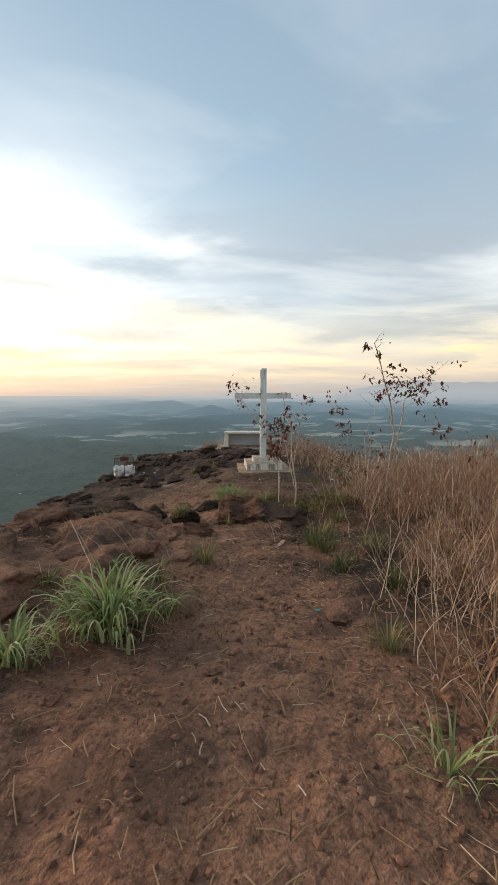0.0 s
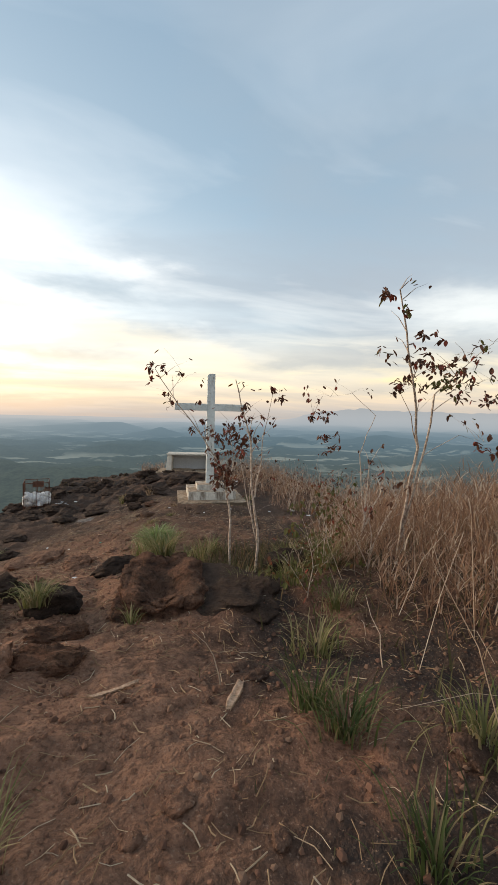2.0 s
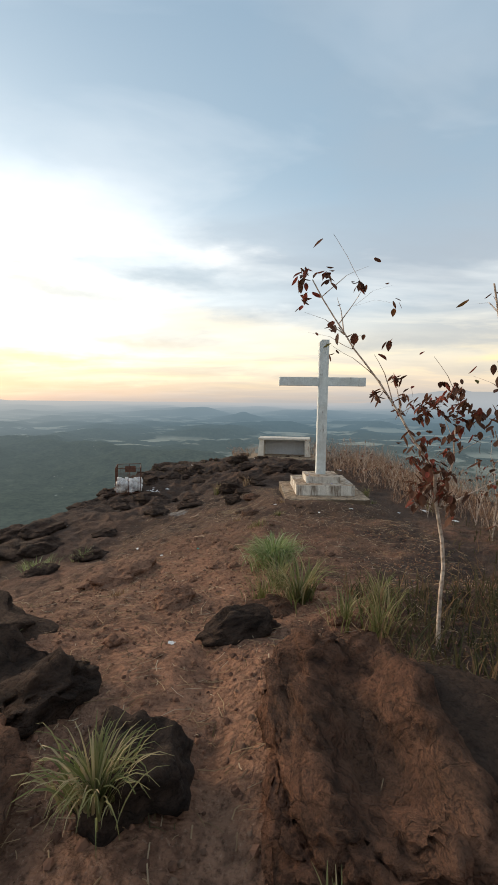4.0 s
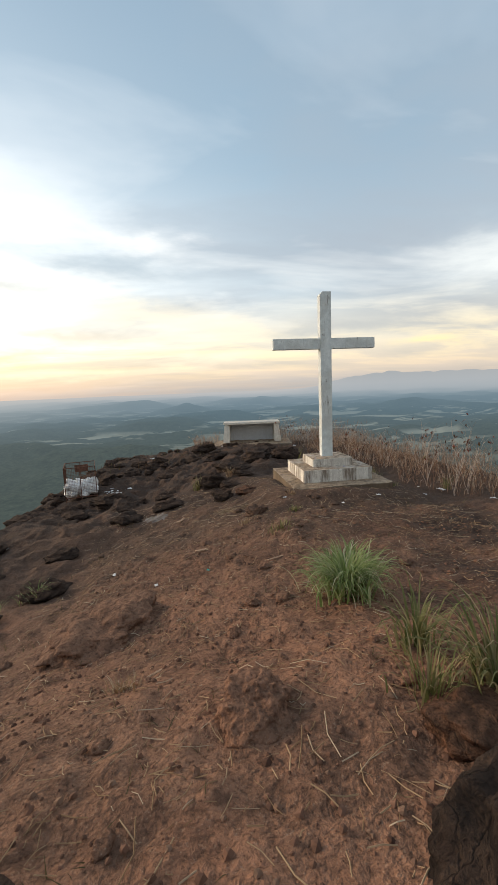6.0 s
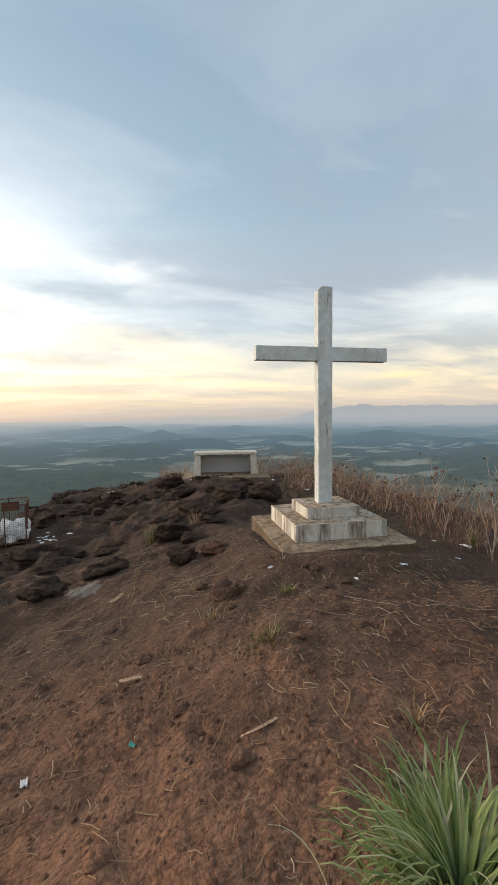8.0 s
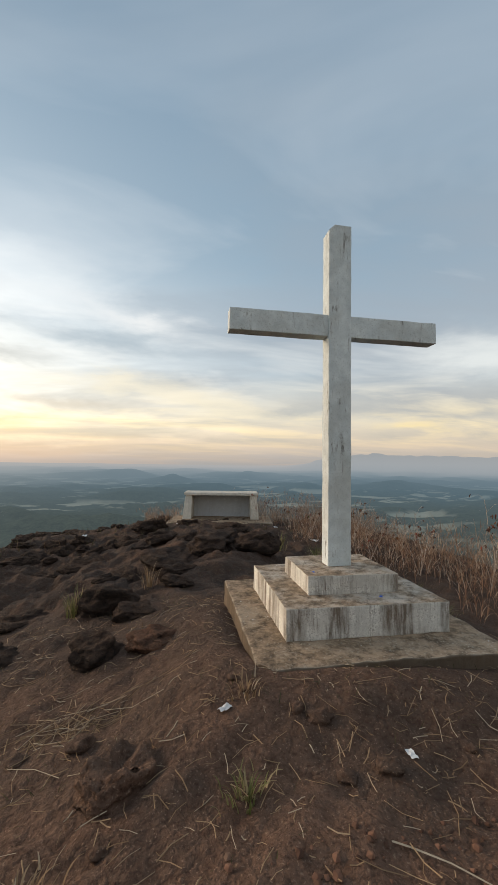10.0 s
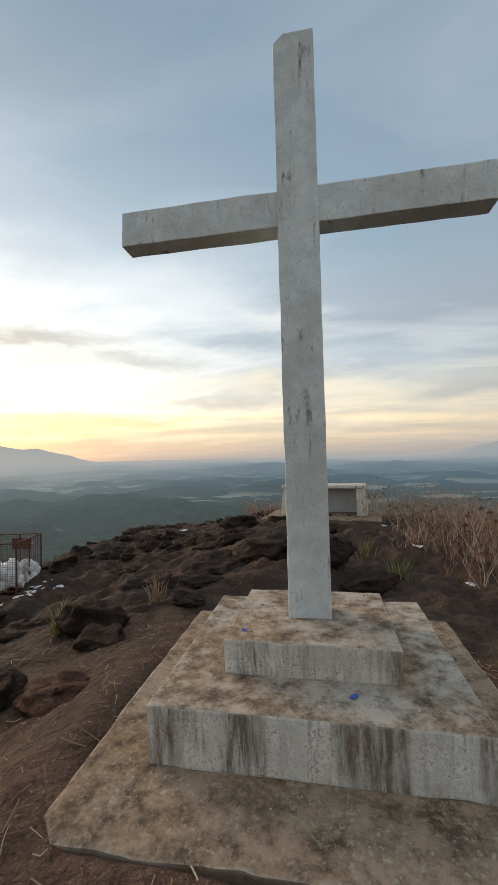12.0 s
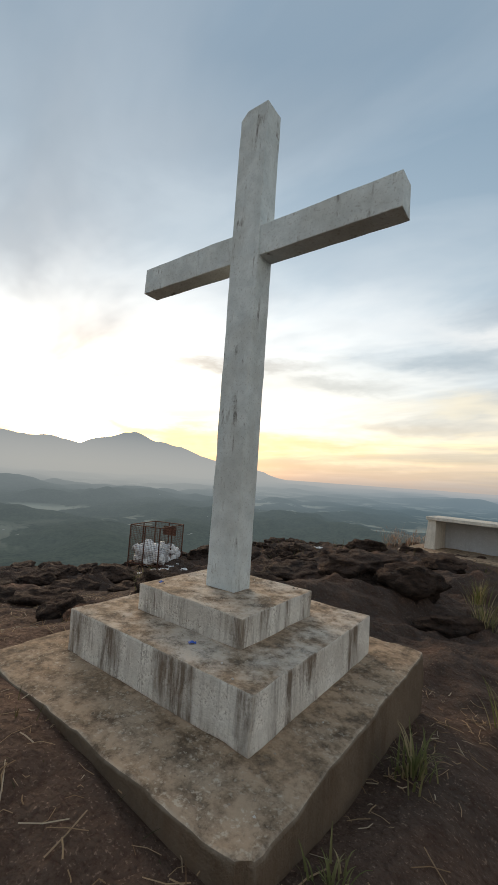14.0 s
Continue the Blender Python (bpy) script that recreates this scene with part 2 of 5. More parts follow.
def rock_material(name, dark, light, dust):
    """Layered, pitted stone with soil dust lying on its upper faces."""
    mat, n = material(name)
    p = place(n)
    big, mid, fine = n.noise(p, 1.7, 5, 0.6), n.noise(p, 7.0, 7, 0.7, 0.6), n.noise(p, 46.0, 5, 0.65)
    layers = n.noise(n.scaled(p, (1.3, 1.3, 8.0)), 1.7, 6, 0.65, 0.6)
    tone = n.mix(n.ramp(n.math("MULTIPLY", n.math("ADD", mid, layers), 0.5), [(0.38, 0.0), (0.60, 1.0)]), dark, light)
    bent = n.vmath("ADD", p, n.add("ShaderNodeVectorMath", {0: n.add("ShaderNodeTexNoise", {"Vector": p, "Scale": 2.6, "Detail": 5.0}).outputs["Color"], "Scale": 0.55}, operation="SCALE").outputs[0])
    crack = n.add("ShaderNodeTexVoronoi", {"Vector": n.scaled(bent, (0.8, 1.0, 2.2)), "Scale": 3.0, "Randomness": 1.0}, feature="DISTANCE_TO_EDGE").outputs["Distance"]
    gap = n.ramp(n.math("ADD", crack, n.math("MULTIPLY", mid, 0.12)), [(0.05, 1.0), (0.085, 0.0)])
    tone = n.mix(n.math("MULTIPLY", gap, 0.4), tone, (0.020, 0.015, 0.012))
    up = n.add("ShaderNodeSeparateXYZ", {0: n.add("ShaderNodeNewGeometry").outputs["Normal"]}).outputs[2]
    lying = n.math("MULTIPLY", n.ramp(up, [(0.45, 0.0), (0.9, 1.0)]), n.ramp(big, [(0.38, 0.0), (0.60, 1.0)]))
    tone = n.mix(n.math("MULTIPLY", lying, dust), tone, n.mix(mid, (0.10, 0.058, 0.040), (0.24, 0.140, 0.092)))
    tone = n.mix(n.math("MULTIPLY", n.ramp(fine, [(0.35, 1.0), (0.5, 0.0)]), 0.5), tone, (0.022, 0.017, 0.014))
    relief = n.math("ADD", n.math("MULTIPLY", mid, 1.2), n.math("ADD", n.math("MULTIPLY", layers, 1.3), n.math("SUBTRACT", n.math("MULTIPLY", fine, 0.35), n.math("MULTIPLY", gap, 0.3))))
    finish(n, tone, 0.94, relief, 1.0, 0.11, spec=0.15)
    return mat


def concrete_material(name, paint, dirt, stain, streaks, sides=0.0):
    """Old lime-washed concrete: grime on the treads, dark runs down the risers."""
    mat, n = material(name)
    p = place(n)
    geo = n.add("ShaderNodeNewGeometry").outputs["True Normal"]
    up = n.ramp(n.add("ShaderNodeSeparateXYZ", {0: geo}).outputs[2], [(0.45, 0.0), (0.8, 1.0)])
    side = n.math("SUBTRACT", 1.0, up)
    big, mid, fine = n.noise(p, 2.3, 5, 0.6), n.noise(p, 9.0, 6, 0.7), n.noise(p, 70.0, 4, 0.65)
    runs = n.noise(n.scaled(p, (9.0, 9.0, 0.9)), 1.0, 7, 0.74, 0.3)
    gaps = n.ramp(n.noise(n.scaled(p, (3.2, 3.2, 1.2)), 1.0, 5, 0.65), [(0.40, 0.25), (0.54, 1.0)])
    tone = n.mix(n.ramp(mid, [(0.35, 0.0), (0.65, 1.0)]), paint, tuple(0.74 * c for c in paint))
    grime = n.mix(n.ramp(mid, [(0.36, 0.0), (0.62, 1.0)]), tuple(0.34 * c for c in dirt), tuple(1.35 * c for c in dirt))
    cover = n.ramp(n.math("ADD", n.math("MULTIPLY", big, 0.6), n.math("MULTIPLY", mid, 0.4)), [(0.46, 1.0), (0.60, 0.55)])
    tone = n.mix(n.math("MULTIPLY", n.math("MULTIPLY", cover, up), stain), tone, grime)
    # upright faces go darker by the amount in sides
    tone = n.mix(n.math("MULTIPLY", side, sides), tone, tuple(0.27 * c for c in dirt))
    dark = n.math("MULTIPLY", n.math("MULTIPLY", n.ramp(runs, [(0.45, 0.0), (0.60, 1.0)]), gaps), side)
    tone = n.mix(n.math("MULTIPLY", dark, streaks), tone, (0.105, 0.072, 0.046))
    faint = n.math("MULTIPLY", n.math("MULTIPLY", n.ramp(big, [(0.42, 0.0), (0.6, 1.0)]), side), streaks)
    tone = n.mix(n.math("MULTIPLY", faint, 0.35), tone, (0.27, 0.20, 0.14))
    tone = n.mix(n.math("MULTIPLY", n.math("MULTIPLY", n.ramp(fine, [(0.36, 1.0), (0.5, 0.0)]), n.ramp(mid, [(0.42, 1.0), (0.58, 0.0)])), 0.55), tone, tuple(0.35 * c for c in dirt))
    flecks = n.math("MULTIPLY", n.ramp(n.noise(p, 42.0, 3, 0.6), [(0.56, 0.0), (0.66, 1.0)]), n.ramp(big, [(0.40, 0.15), (0.58, 0.55)]))
    tone = n.mix(n.math("MULTIPLY", flecks, up), tone, (0.56, 0.50, 0.40))
    # lime still shows along the rubbed edges
    sharp = n.ramp(n.add("ShaderNodeNewGeometry").outputs["Pointiness"], [(0.53, 0.0), (0.60, 1.0)])
    rubbed = n.math("MULTIPLY", sharp, n.ramp(mid, [(0.36, 0.2), (0.56, 1.0)]))
    tone = n.mix(n.math("MULTIPLY", rubbed, 0.8), tone, (0.58, 0.53, 0.44))
    finish(n, tone, 0.9, n.math("ADD", mid, n.math("MULTIPLY", fine, 0.6)), 0.6, 0.016, spec=0.2)
    return mat


def post_material():
    """Weathered white paint with scuffs and dark scratches."""
    mat, n = material("weathered_white_paint")
    p = place(n)
    big, mid, fine = n.noise(p, 1.6, 5, 0.6), n.noise(p, 7.0, 7, 0.7), n.noise(p, 60.0, 4, 0.65)
    drips = n.noise(n.scaled(p, (13.0, 13.0, 2.2)), 1.0, 6, 0.65, 0.5)
    tone = n.mix(n.ramp(mid, [(0.32, 0.0), (0.68, 1.0)]), (0.52, 0.58, 0.59), (0.76, 0.82, 0.82))
    tone = n.mix(n.math("MULTIPLY", n.ramp(big, [(0.45, 0.0), (0.65, 1.0)]), 0.45), tone, (0.42, 0.42, 0.38))
    scuff = n.math("MULTIPLY", n.ramp(drips, [(0.57, 0.0), (0.66, 1.0)]), n.ramp(mid, [(0.46, 0.0), (0.58, 1.0)]))
    tone = n.mix(n.math("MULTIPLY", scuff, 0.85), tone, (0.10, 0.09, 0.075))
    tone = n.mix(n.math("MULTIPLY", n.ramp(fine, [(0.34, 1.0), (0.44, 0.0)]), 0.35), tone, (0.20, 0.19, 0.17))
    finish(n, tone, 0.75, n.math("ADD", mid, n.math("MULTIPLY", fine, 0.4)), 0.35, 0.008, spec=0.25)
    return mat


def plant_material(name, a, b, tip=None, rough=0.7, through=0.0):
    """Leaf or stem: each strand has its own shade between a and b."""
    mat, n = material(name)
    geo = n.add("ShaderNodeNewGeometry")
    rand = geo.outputs["Random Per Island"]
    tone = n.mix(rand, a, b)
    if tip:
        tone = n.mix(n.ramp(n.math("FRACT", n.math("MULTIPLY", rand, 7.31)), [(0.72, 0.0), (0.9, 1.0)]), tone, tip)
    tone = n.mix(n.math("MULTIPLY", n.noise(geo.outputs["Position"], 25.0, 3), 0.5), tone, tuple(0.55 * c for c in a))
    shader = n.add("ShaderNodeBsdfPrincipled", {"Base Color": tone, "Roughness": rough, "Specular IOR Level": 0.25})
    if through:
        trans = n.add("ShaderNodeBsdfTranslucent", {"Color": tone})
        shader = n.add("ShaderNodeMixShader", {0: through, 1: shader.outputs[0], 2: trans.outputs[0]})
    n.add("ShaderNodeOutputMaterial", {"Surface": shader.outputs[0]})
    return mat


def plain_material(name, a, b, rough=0.6, scale=20.0, metal=0.0, spec=0.3):
    mat, n = material(name)
    v = n.noise(place(n), scale, 4, 0.6)
    finish(n, n.mix(n.ramp(v, [(0.35, 0.0), (0.65, 1.0)]), a, b), rough, v, 0.3, 0.01, metal, spec)
    return mat


def valley_material():
    """Distant lowland: woods, pale fields and water, with the haze painted in as a glow."""
    mat, n = material("distant_valley")
    p = place(n)
    r = n.vmath("LENGTH", p)
    z = n.add("ShaderNodeSeparateXYZ", {0: p}).outputs[2]
    km = n.math("DIVIDE", r, 5000.0)
    floor_z = n.math("SUBTRACT", n.math("MULTIPLY", n.math("POWER", n.math("DIVIDE", r, 4750.0), 1.4), 112.0), 130.0)
    above = n.math("SUBTRACT", z, floor_z)
    woods = n.mix(n.ramp(n.math("ADD", n.math("MULTIPLY", n.noise(p, 0.03, 6, 0.7), 0.5), n.math("MULTIPLY", n.noise(p, 0.16, 4, 0.7), 0.5)), [(0.40, 0.0), (0.60, 1.0)]), (0.008, 0.013, 0.011), (0.068, 0.082, 0.056))
    field = n.ramp(n.noise(n.scaled(p, (0.0058, 0.0080, 0.0)), 1.0, 5, 0.6, 0.8), [(0.52, 0.0), (0.56, 1.0)])
    low = n.add("ShaderNodeMapRange", {"Value": above, "From Min": 5.0, "From Max": -2.0}).outputs[0]
    tone = n.mix(n.math("MULTIPLY", n.math("MULTIPLY", field, low), n.ramp(km, [(0.13, 0.0), (0.22, 1.0)])), woods, (0.50, 0.50, 0.40))
    spots = n.ramp(n.noise(p, 0.05, 2, 0.5), [(0.755, 0.0), (0.77, 1.0)])
    tone = n.mix(n.math("MULTIPLY", spots, 0.7), tone, (0.7, 0.68, 0.62))
    land = n.add("ShaderNodeBsdfDiffuse", {"Color": tone})
    # haze is emission mixed over the land, denser and paler with distance
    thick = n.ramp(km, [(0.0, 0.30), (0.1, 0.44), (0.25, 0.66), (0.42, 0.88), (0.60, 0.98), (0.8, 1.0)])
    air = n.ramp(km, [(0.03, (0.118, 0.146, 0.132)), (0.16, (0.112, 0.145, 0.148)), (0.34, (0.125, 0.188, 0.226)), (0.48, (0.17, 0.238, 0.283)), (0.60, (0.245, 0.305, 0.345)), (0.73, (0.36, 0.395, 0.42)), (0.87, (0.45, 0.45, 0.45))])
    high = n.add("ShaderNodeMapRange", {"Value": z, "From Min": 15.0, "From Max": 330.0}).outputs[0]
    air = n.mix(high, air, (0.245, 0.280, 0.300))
    # the painted haze glows brighter on the sunward side
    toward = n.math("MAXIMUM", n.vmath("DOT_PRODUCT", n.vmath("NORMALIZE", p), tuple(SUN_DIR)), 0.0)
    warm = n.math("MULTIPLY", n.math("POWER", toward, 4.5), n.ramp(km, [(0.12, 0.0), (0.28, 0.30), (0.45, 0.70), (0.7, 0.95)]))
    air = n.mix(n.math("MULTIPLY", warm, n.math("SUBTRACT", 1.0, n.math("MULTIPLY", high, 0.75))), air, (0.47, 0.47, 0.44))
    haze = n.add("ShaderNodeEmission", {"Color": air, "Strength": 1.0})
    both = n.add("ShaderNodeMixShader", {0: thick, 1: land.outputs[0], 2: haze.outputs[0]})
    n.add("ShaderNodeOutputMaterial", {"Surface": both.outputs[0]})
    return mat


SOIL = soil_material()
ROCK_BLACK = rock_material("blackened_rock", (0.020, 0.015, 0.013), (0.082, 0.056, 0.043), 0.30)
ROCK_RED = rock_material("laterite_rock", (0.050, 0.028, 0.020), (0.250, 0.125, 0.077), 0.6)
STEP = concrete_material("limewashed_concrete", (0.88, 0.86, 0.79), (0.31, 0.220, 0.142), 0.97, 0.88)
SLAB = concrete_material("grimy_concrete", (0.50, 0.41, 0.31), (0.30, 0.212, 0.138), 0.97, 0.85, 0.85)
POST = post_material()
ALTAR = concrete_material("cream_limewash", (0.84, 0.80, 0.71), (0.50, 0.44, 0.36), 0.5, 0.2)
PANEL = concrete_material("smoked_limewash", (0.62, 0.65, 0.68), (0.30, 0.28, 0.26), 0.6, 0.12)
WEED = plant_material("dark_weed", (0.050, 0.080, 0.024), (0.150, 0.175, 0.065), (0.30, 0.24, 0.13), 0.7, 0.3)
GREEN = plant_material("green_grass", (0.135, 0.210, 0.060), (0.440, 0.520, 0.220), (0.64, 0.63, 0.42), 0.6, 0.35)
OLIVE = plant_material("olive_grass", (0.120, 0.145, 0.045), (0.300, 0.270, 0.125), (0.48, 0.38, 0.22), 0.7, 0.3)
STRAW = plant_material("dry_straw", (0.26, 0.165, 0.090), (0.46, 0.33, 0.20), (0.58, 0.49, 0.36), 0.8, 0.15)
REED = plant_material("dry_reed", (0.215, 0.120, 0.078), (0.480, 0.300, 0.190), (0.76, 0.63, 0.49), 0.8, 0.35)
PALE = plant_material("pale_stem", (0.42, 0.30, 0.20), (0.68, 0.55, 0.42), (0.74, 0.64, 0.52), 0.8)
SCRUB = plant_material("low_scrub", (0.050, 0.052, 0.024), (0.150, 0.125, 0.058), (0.26, 0.155, 0.085), 0.8, 0.3)
BARK = plain_material("pale_bark", (0.27, 0.20, 0.155), (0.66, 0.56, 0.47), 0.85, 30)
WOOD = plain_material("torn_bark", (0.24, 0.145, 0.090), (0.52, 0.36, 0.25), 0.85, 45)
LEAF = plant_material("withered_leaf", (0.085, 0.040, 0.026), (0.200, 0.095, 0.058), (0.30, 0.065, 0.042), 0.7, 0.3)
LEAF_GREEN = plant_material("olive_leaf", (0.090, 0.100, 0.030), (0.190, 0.170, 0.060), (0.24, 0.09, 0.04), 0.7, 0.35)
WHITE_PLASTIC = plain_material("white_plastic", (0.62, 0.63, 0.64), (0.82, 0.82, 0.80), 0.45, 12, spec=0.5)
BLUE_PLASTIC = plain_material("blue_plastic", (0.03, 0.09, 0.42), (0.05, 0.14, 0.55), 0.4, 20, spec=0.5)
TEAL_PLASTIC = plain_material("teal_plastic", (0.03, 0.30, 0.26), (0.05, 0.38, 0.32), 0.4, 20, spec=0.5)
RUST = plain_material("rusty_iron", (0.070, 0.034, 0.024), (0.150, 0.072, 0.048), 0.85, 25, 0.1)
ASH = plain_material("grey_ash", (0.085, 0.070, 0.060), (0.22, 0.20, 0.185), 0.95, 14)
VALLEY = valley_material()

# ---- terrain shape ----
def lattice(ix, iy, seed):
    n = (ix * 374761393 + iy * 668265263 + seed * 974634541) & 0x7FFFFFFF
    n = ((n ^ (n >> 13)) * 1274126177) & 0x7FFFFFFF
    return ((n ^ (n >> 16)) & 0xFFFF) / 65535.0


def vnoise(x, y, seed):
    """Smooth value noise, -1 to 1, over arrays."""
    ix, iy = np.floor(x).astype(np.int64), np.floor(y).astype(np.int64)
    fx, fy = x - ix, y - iy
    fx, fy = fx * fx * (3 - 2 * fx), fy * fy * (3 - 2 * fy)
    a, b = lattice(ix, iy, seed), lattice(ix + 1, iy, seed)
    c, d = lattice(ix, iy + 1, seed), lattice(ix + 1, iy + 1, seed)
    return 2 * ((a + (b - a) * fx) + ((c + (d - c) * fx) - (a + (b - a) * fx)) * fy) - 1


def fractal(x, y, seed, octaves=4):
    total, size = 0, 1.0
    for k in range(octaves):
        total = total + size * vnoise(x * 2 ** k + 17.3 * k, y * 2 ** k - 9.1 * k, seed + k)
        size *= 0.5
    return total


def soft(v, w):
    """A ramp that is 0 below 0 and v above, rounded over w."""
    return w * np.logaddexp(0, v / w)


PROFILE_Y = (-30, -4, 0, 3.5, 5.2, 6.3, 8, 9, 9.7, 10.4, 11.2, 13.4, 15.3, 18.7, 22, 28, 33)
PROFILE_Z = (0.6, 0.2, 0, -0.42, -0.6, -0.74, -0.98, -1.17, -1.26, -1.50, -1.62, -1.66, -1.83, -1.97, -2.12, -2.38, -2.6)


def trail(y):
    """Where the trodden path runs, and half its width."""
    return np.interp(y, (-3, 0, 2.5, 4.5, 6.2, 7.2, 9, 12), (0.25, 0.4, 0.85, 0.8, 0.2, 0.0, -0.6, -0.3)), np.interp(y, (0, 5, 7, 9, 11), (0.6, 0.55, 0.35, 1.3, 2.0))


def smooth_height(x, y):
    z = np.interp(y, PROFILE_Y, PROFILE_Z)
    dx = np.clip(0.4 - x, 0, None)
    sl = np.interp(y, (5, 9, 13.5, 17, 21, 25, 30), (-0.03, 0.06, 0.25, 0.19, 0.26, 0.19, 0.18))
    z = z - sl * (np.minimum(dx, 3.2) + 0.3 * np.clip(dx - 3.2, 0, 8))
    dr = np.clip(x - 1.6, 0, 6)
    z = z + np.interp(y, (0, 8, 12, 16, 30), (0.07, 0.09, 0.0, -0.1, -0.06)) * dr
    edge_l = np.interp(y, (-5, 6, 10, 14, 22, 30), (-5.5, -5.2, -5.0, -5.5, -7.0, -5.5)) + 0.6 * vnoise(y * 0.35, y * 0 + 2.0, 5)
    fall = 0.8 * soft(edge_l - x, 0.5) + 0.55 * soft(x - 9.0, 0.8) + 0.75 * soft(y - 32.5, 0.7) + 0.4 * soft(-18 - y, 1.0)
    return z - fall


def height(x, y):
    """The hilltop's ground, metres, over arrays."""
    x, y = np.asarray(x, float), np.asarray(y, float)
    z = smooth_height(x, y)
    mid, half = trail(y)
    off = np.clip((np.abs(x - mid) - half) / 0.5, 0, 1)
    slab = np.clip(np.maximum(np.abs(x - 2.06) - 1.15, np.abs(y - 16.4) - 1.2) / 0.5, 0, 1)
    rough = (0.32 + 0.68 * off) * slab
    z = z + rough * (0.085 * fractal(x * 0.9, y * 0.9, 11, 4)) + (0.3 + 0.7 * slab) * (0.026 * fractal(x * 2.6, y * 2.6, 31, 3) + 0.021 * fractal(x * 7.0, y * 7.0, 37, 2))
    front = np.exp(-((y - 15.05) / 0.55) ** 2) * np.exp(-((x - 2.0) / 1.5) ** 4) + 0.9 * np.exp(-((x - 3.45) / 0.45) ** 2) * np.exp(-((y - 16.2) / 1.1) ** 4) + 0.8 * np.exp(-((x - 0.75) / 0.35) ** 2) * np.exp(-((y - 16.2) / 1.1) ** 4)
    z = z + 0.21 * np.clip(front, 0, 1)
    stony = np.clip((y - 17.5) / 2, 0, 1) + np.clip((-1.2 - x) / 1.0, 0, 1) * np.clip((9 - y) / 2, 0, 1)
    ridge = 1 - np.abs(fractal(x * 0.75 + 4, y * 0.75, 51, 3))
    stony = np.clip(stony + 0.8 * np.clip((-2.2 - x) / 1.0, 0, 1) * np.clip((y - 14) / 2, 0, 1), 0, 1)
    stony = stony * np.clip(np.maximum(np.abs(x - 2.15) - 2.0, np.abs(y - 28.2) - 1.5) / 0.8, 0.1, 1)
    crags = np.abs(fractal(x * 1.7 + 0.25 * fractal(x * 3.1, y * 3.1, 47, 2), y * 2.1, 67, 3))
    z = z + slab * stony * (0.24 * (ridge - 0.6) + 0.11 * (0.55 - crags) + 0.05 * fractal(x * 2.6, y * 2.6, 61, 3))
    bumpy = np.clip(fractal(x * 0.6 + 3.0, y * 0.6, 87, 2) * 1.4 + 0.5, 0.15, 1)
    z = z + slab * bumpy * (0.020 * np.abs(fractal(x * 5.2, y * 5.2, 77, 3)) + 0.008 * fractal(x * 12.0, y * 12.0, 79, 2))
    # the gully between the rocks, where the path steps down
    z = z - 0.10 * np.exp(-((x - np.interp(y, (6.0, 8.0), (0.02, -0.22))) / 0.17) ** 2) * np.clip((y - 6.0) / 0.4, 0, 1) * np.clip((8.4 - y) / 0.5, 0, 1)
    return z


# ---- building helpers ----
def mesh_from(name, verts, faces, mat, smooth=False):
    me = bpy.data.meshes.new(name)
    me.from_pydata([tuple(v) for v in verts], [], faces)
    if mat:
        me.materials.append(mat)
    if smooth:
        me.polygons.foreach_set("use_smooth", [True] * len(me.polygons))
    me.update()
    return me


def mesh_of(name, bm, mat, smooth=False):
    me = bpy.data.meshes.new(name)
    bm.normal_update()
    bm.to_mesh(me)
    bm.free()
    me.materials.append(mat)
    if smooth:
        me.polygons.foreach_set("use_smooth", [True] * len(me.polygons))
    return me


def part(name, bm, mat, parent, label="", smooth=False):
    me = bm if isinstance(bm, bpy.types.Mesh) else mesh_of(name, bm, mat, smooth)
    ob = new(name, me)
    ob.parent = parent
    if label:
        ob["label"] = label
    return ob


def empty(name, x, y, z, label, category, group="", kind="", rz=0.0):
    ob = new(name)
    ob.empty_display_size = 0.1
    ob.matrix_world = pose(x, y, z, 0, 0, rz)
    return tagged(ob, label, category, group, kind)


TABLE_X, TABLE_Y, TABLE_STEP = -10.0, -3.0, 0.06
TABLE = height(*np.meshgrid(np.arange(TABLE_X, 12, TABLE_STEP), np.arange(TABLE_Y, 36, TABLE_STEP))).tolist()


def ground_z(x, y):
    """The ground's height at one spot, from a table."""
    u, v = (x - TABLE_X) / TABLE_STEP, (y - TABLE_Y) / TABLE_STEP
    i, j = int(u), int(v)
    u, v = u - i, v - j
    a, b = TABLE[j], TABLE[j + 1]
    return (a[i] * (1 - u) + a[i + 1] * u) * (1 - v) + (b[i] * (1 - u) + b[i + 1] * u) * v


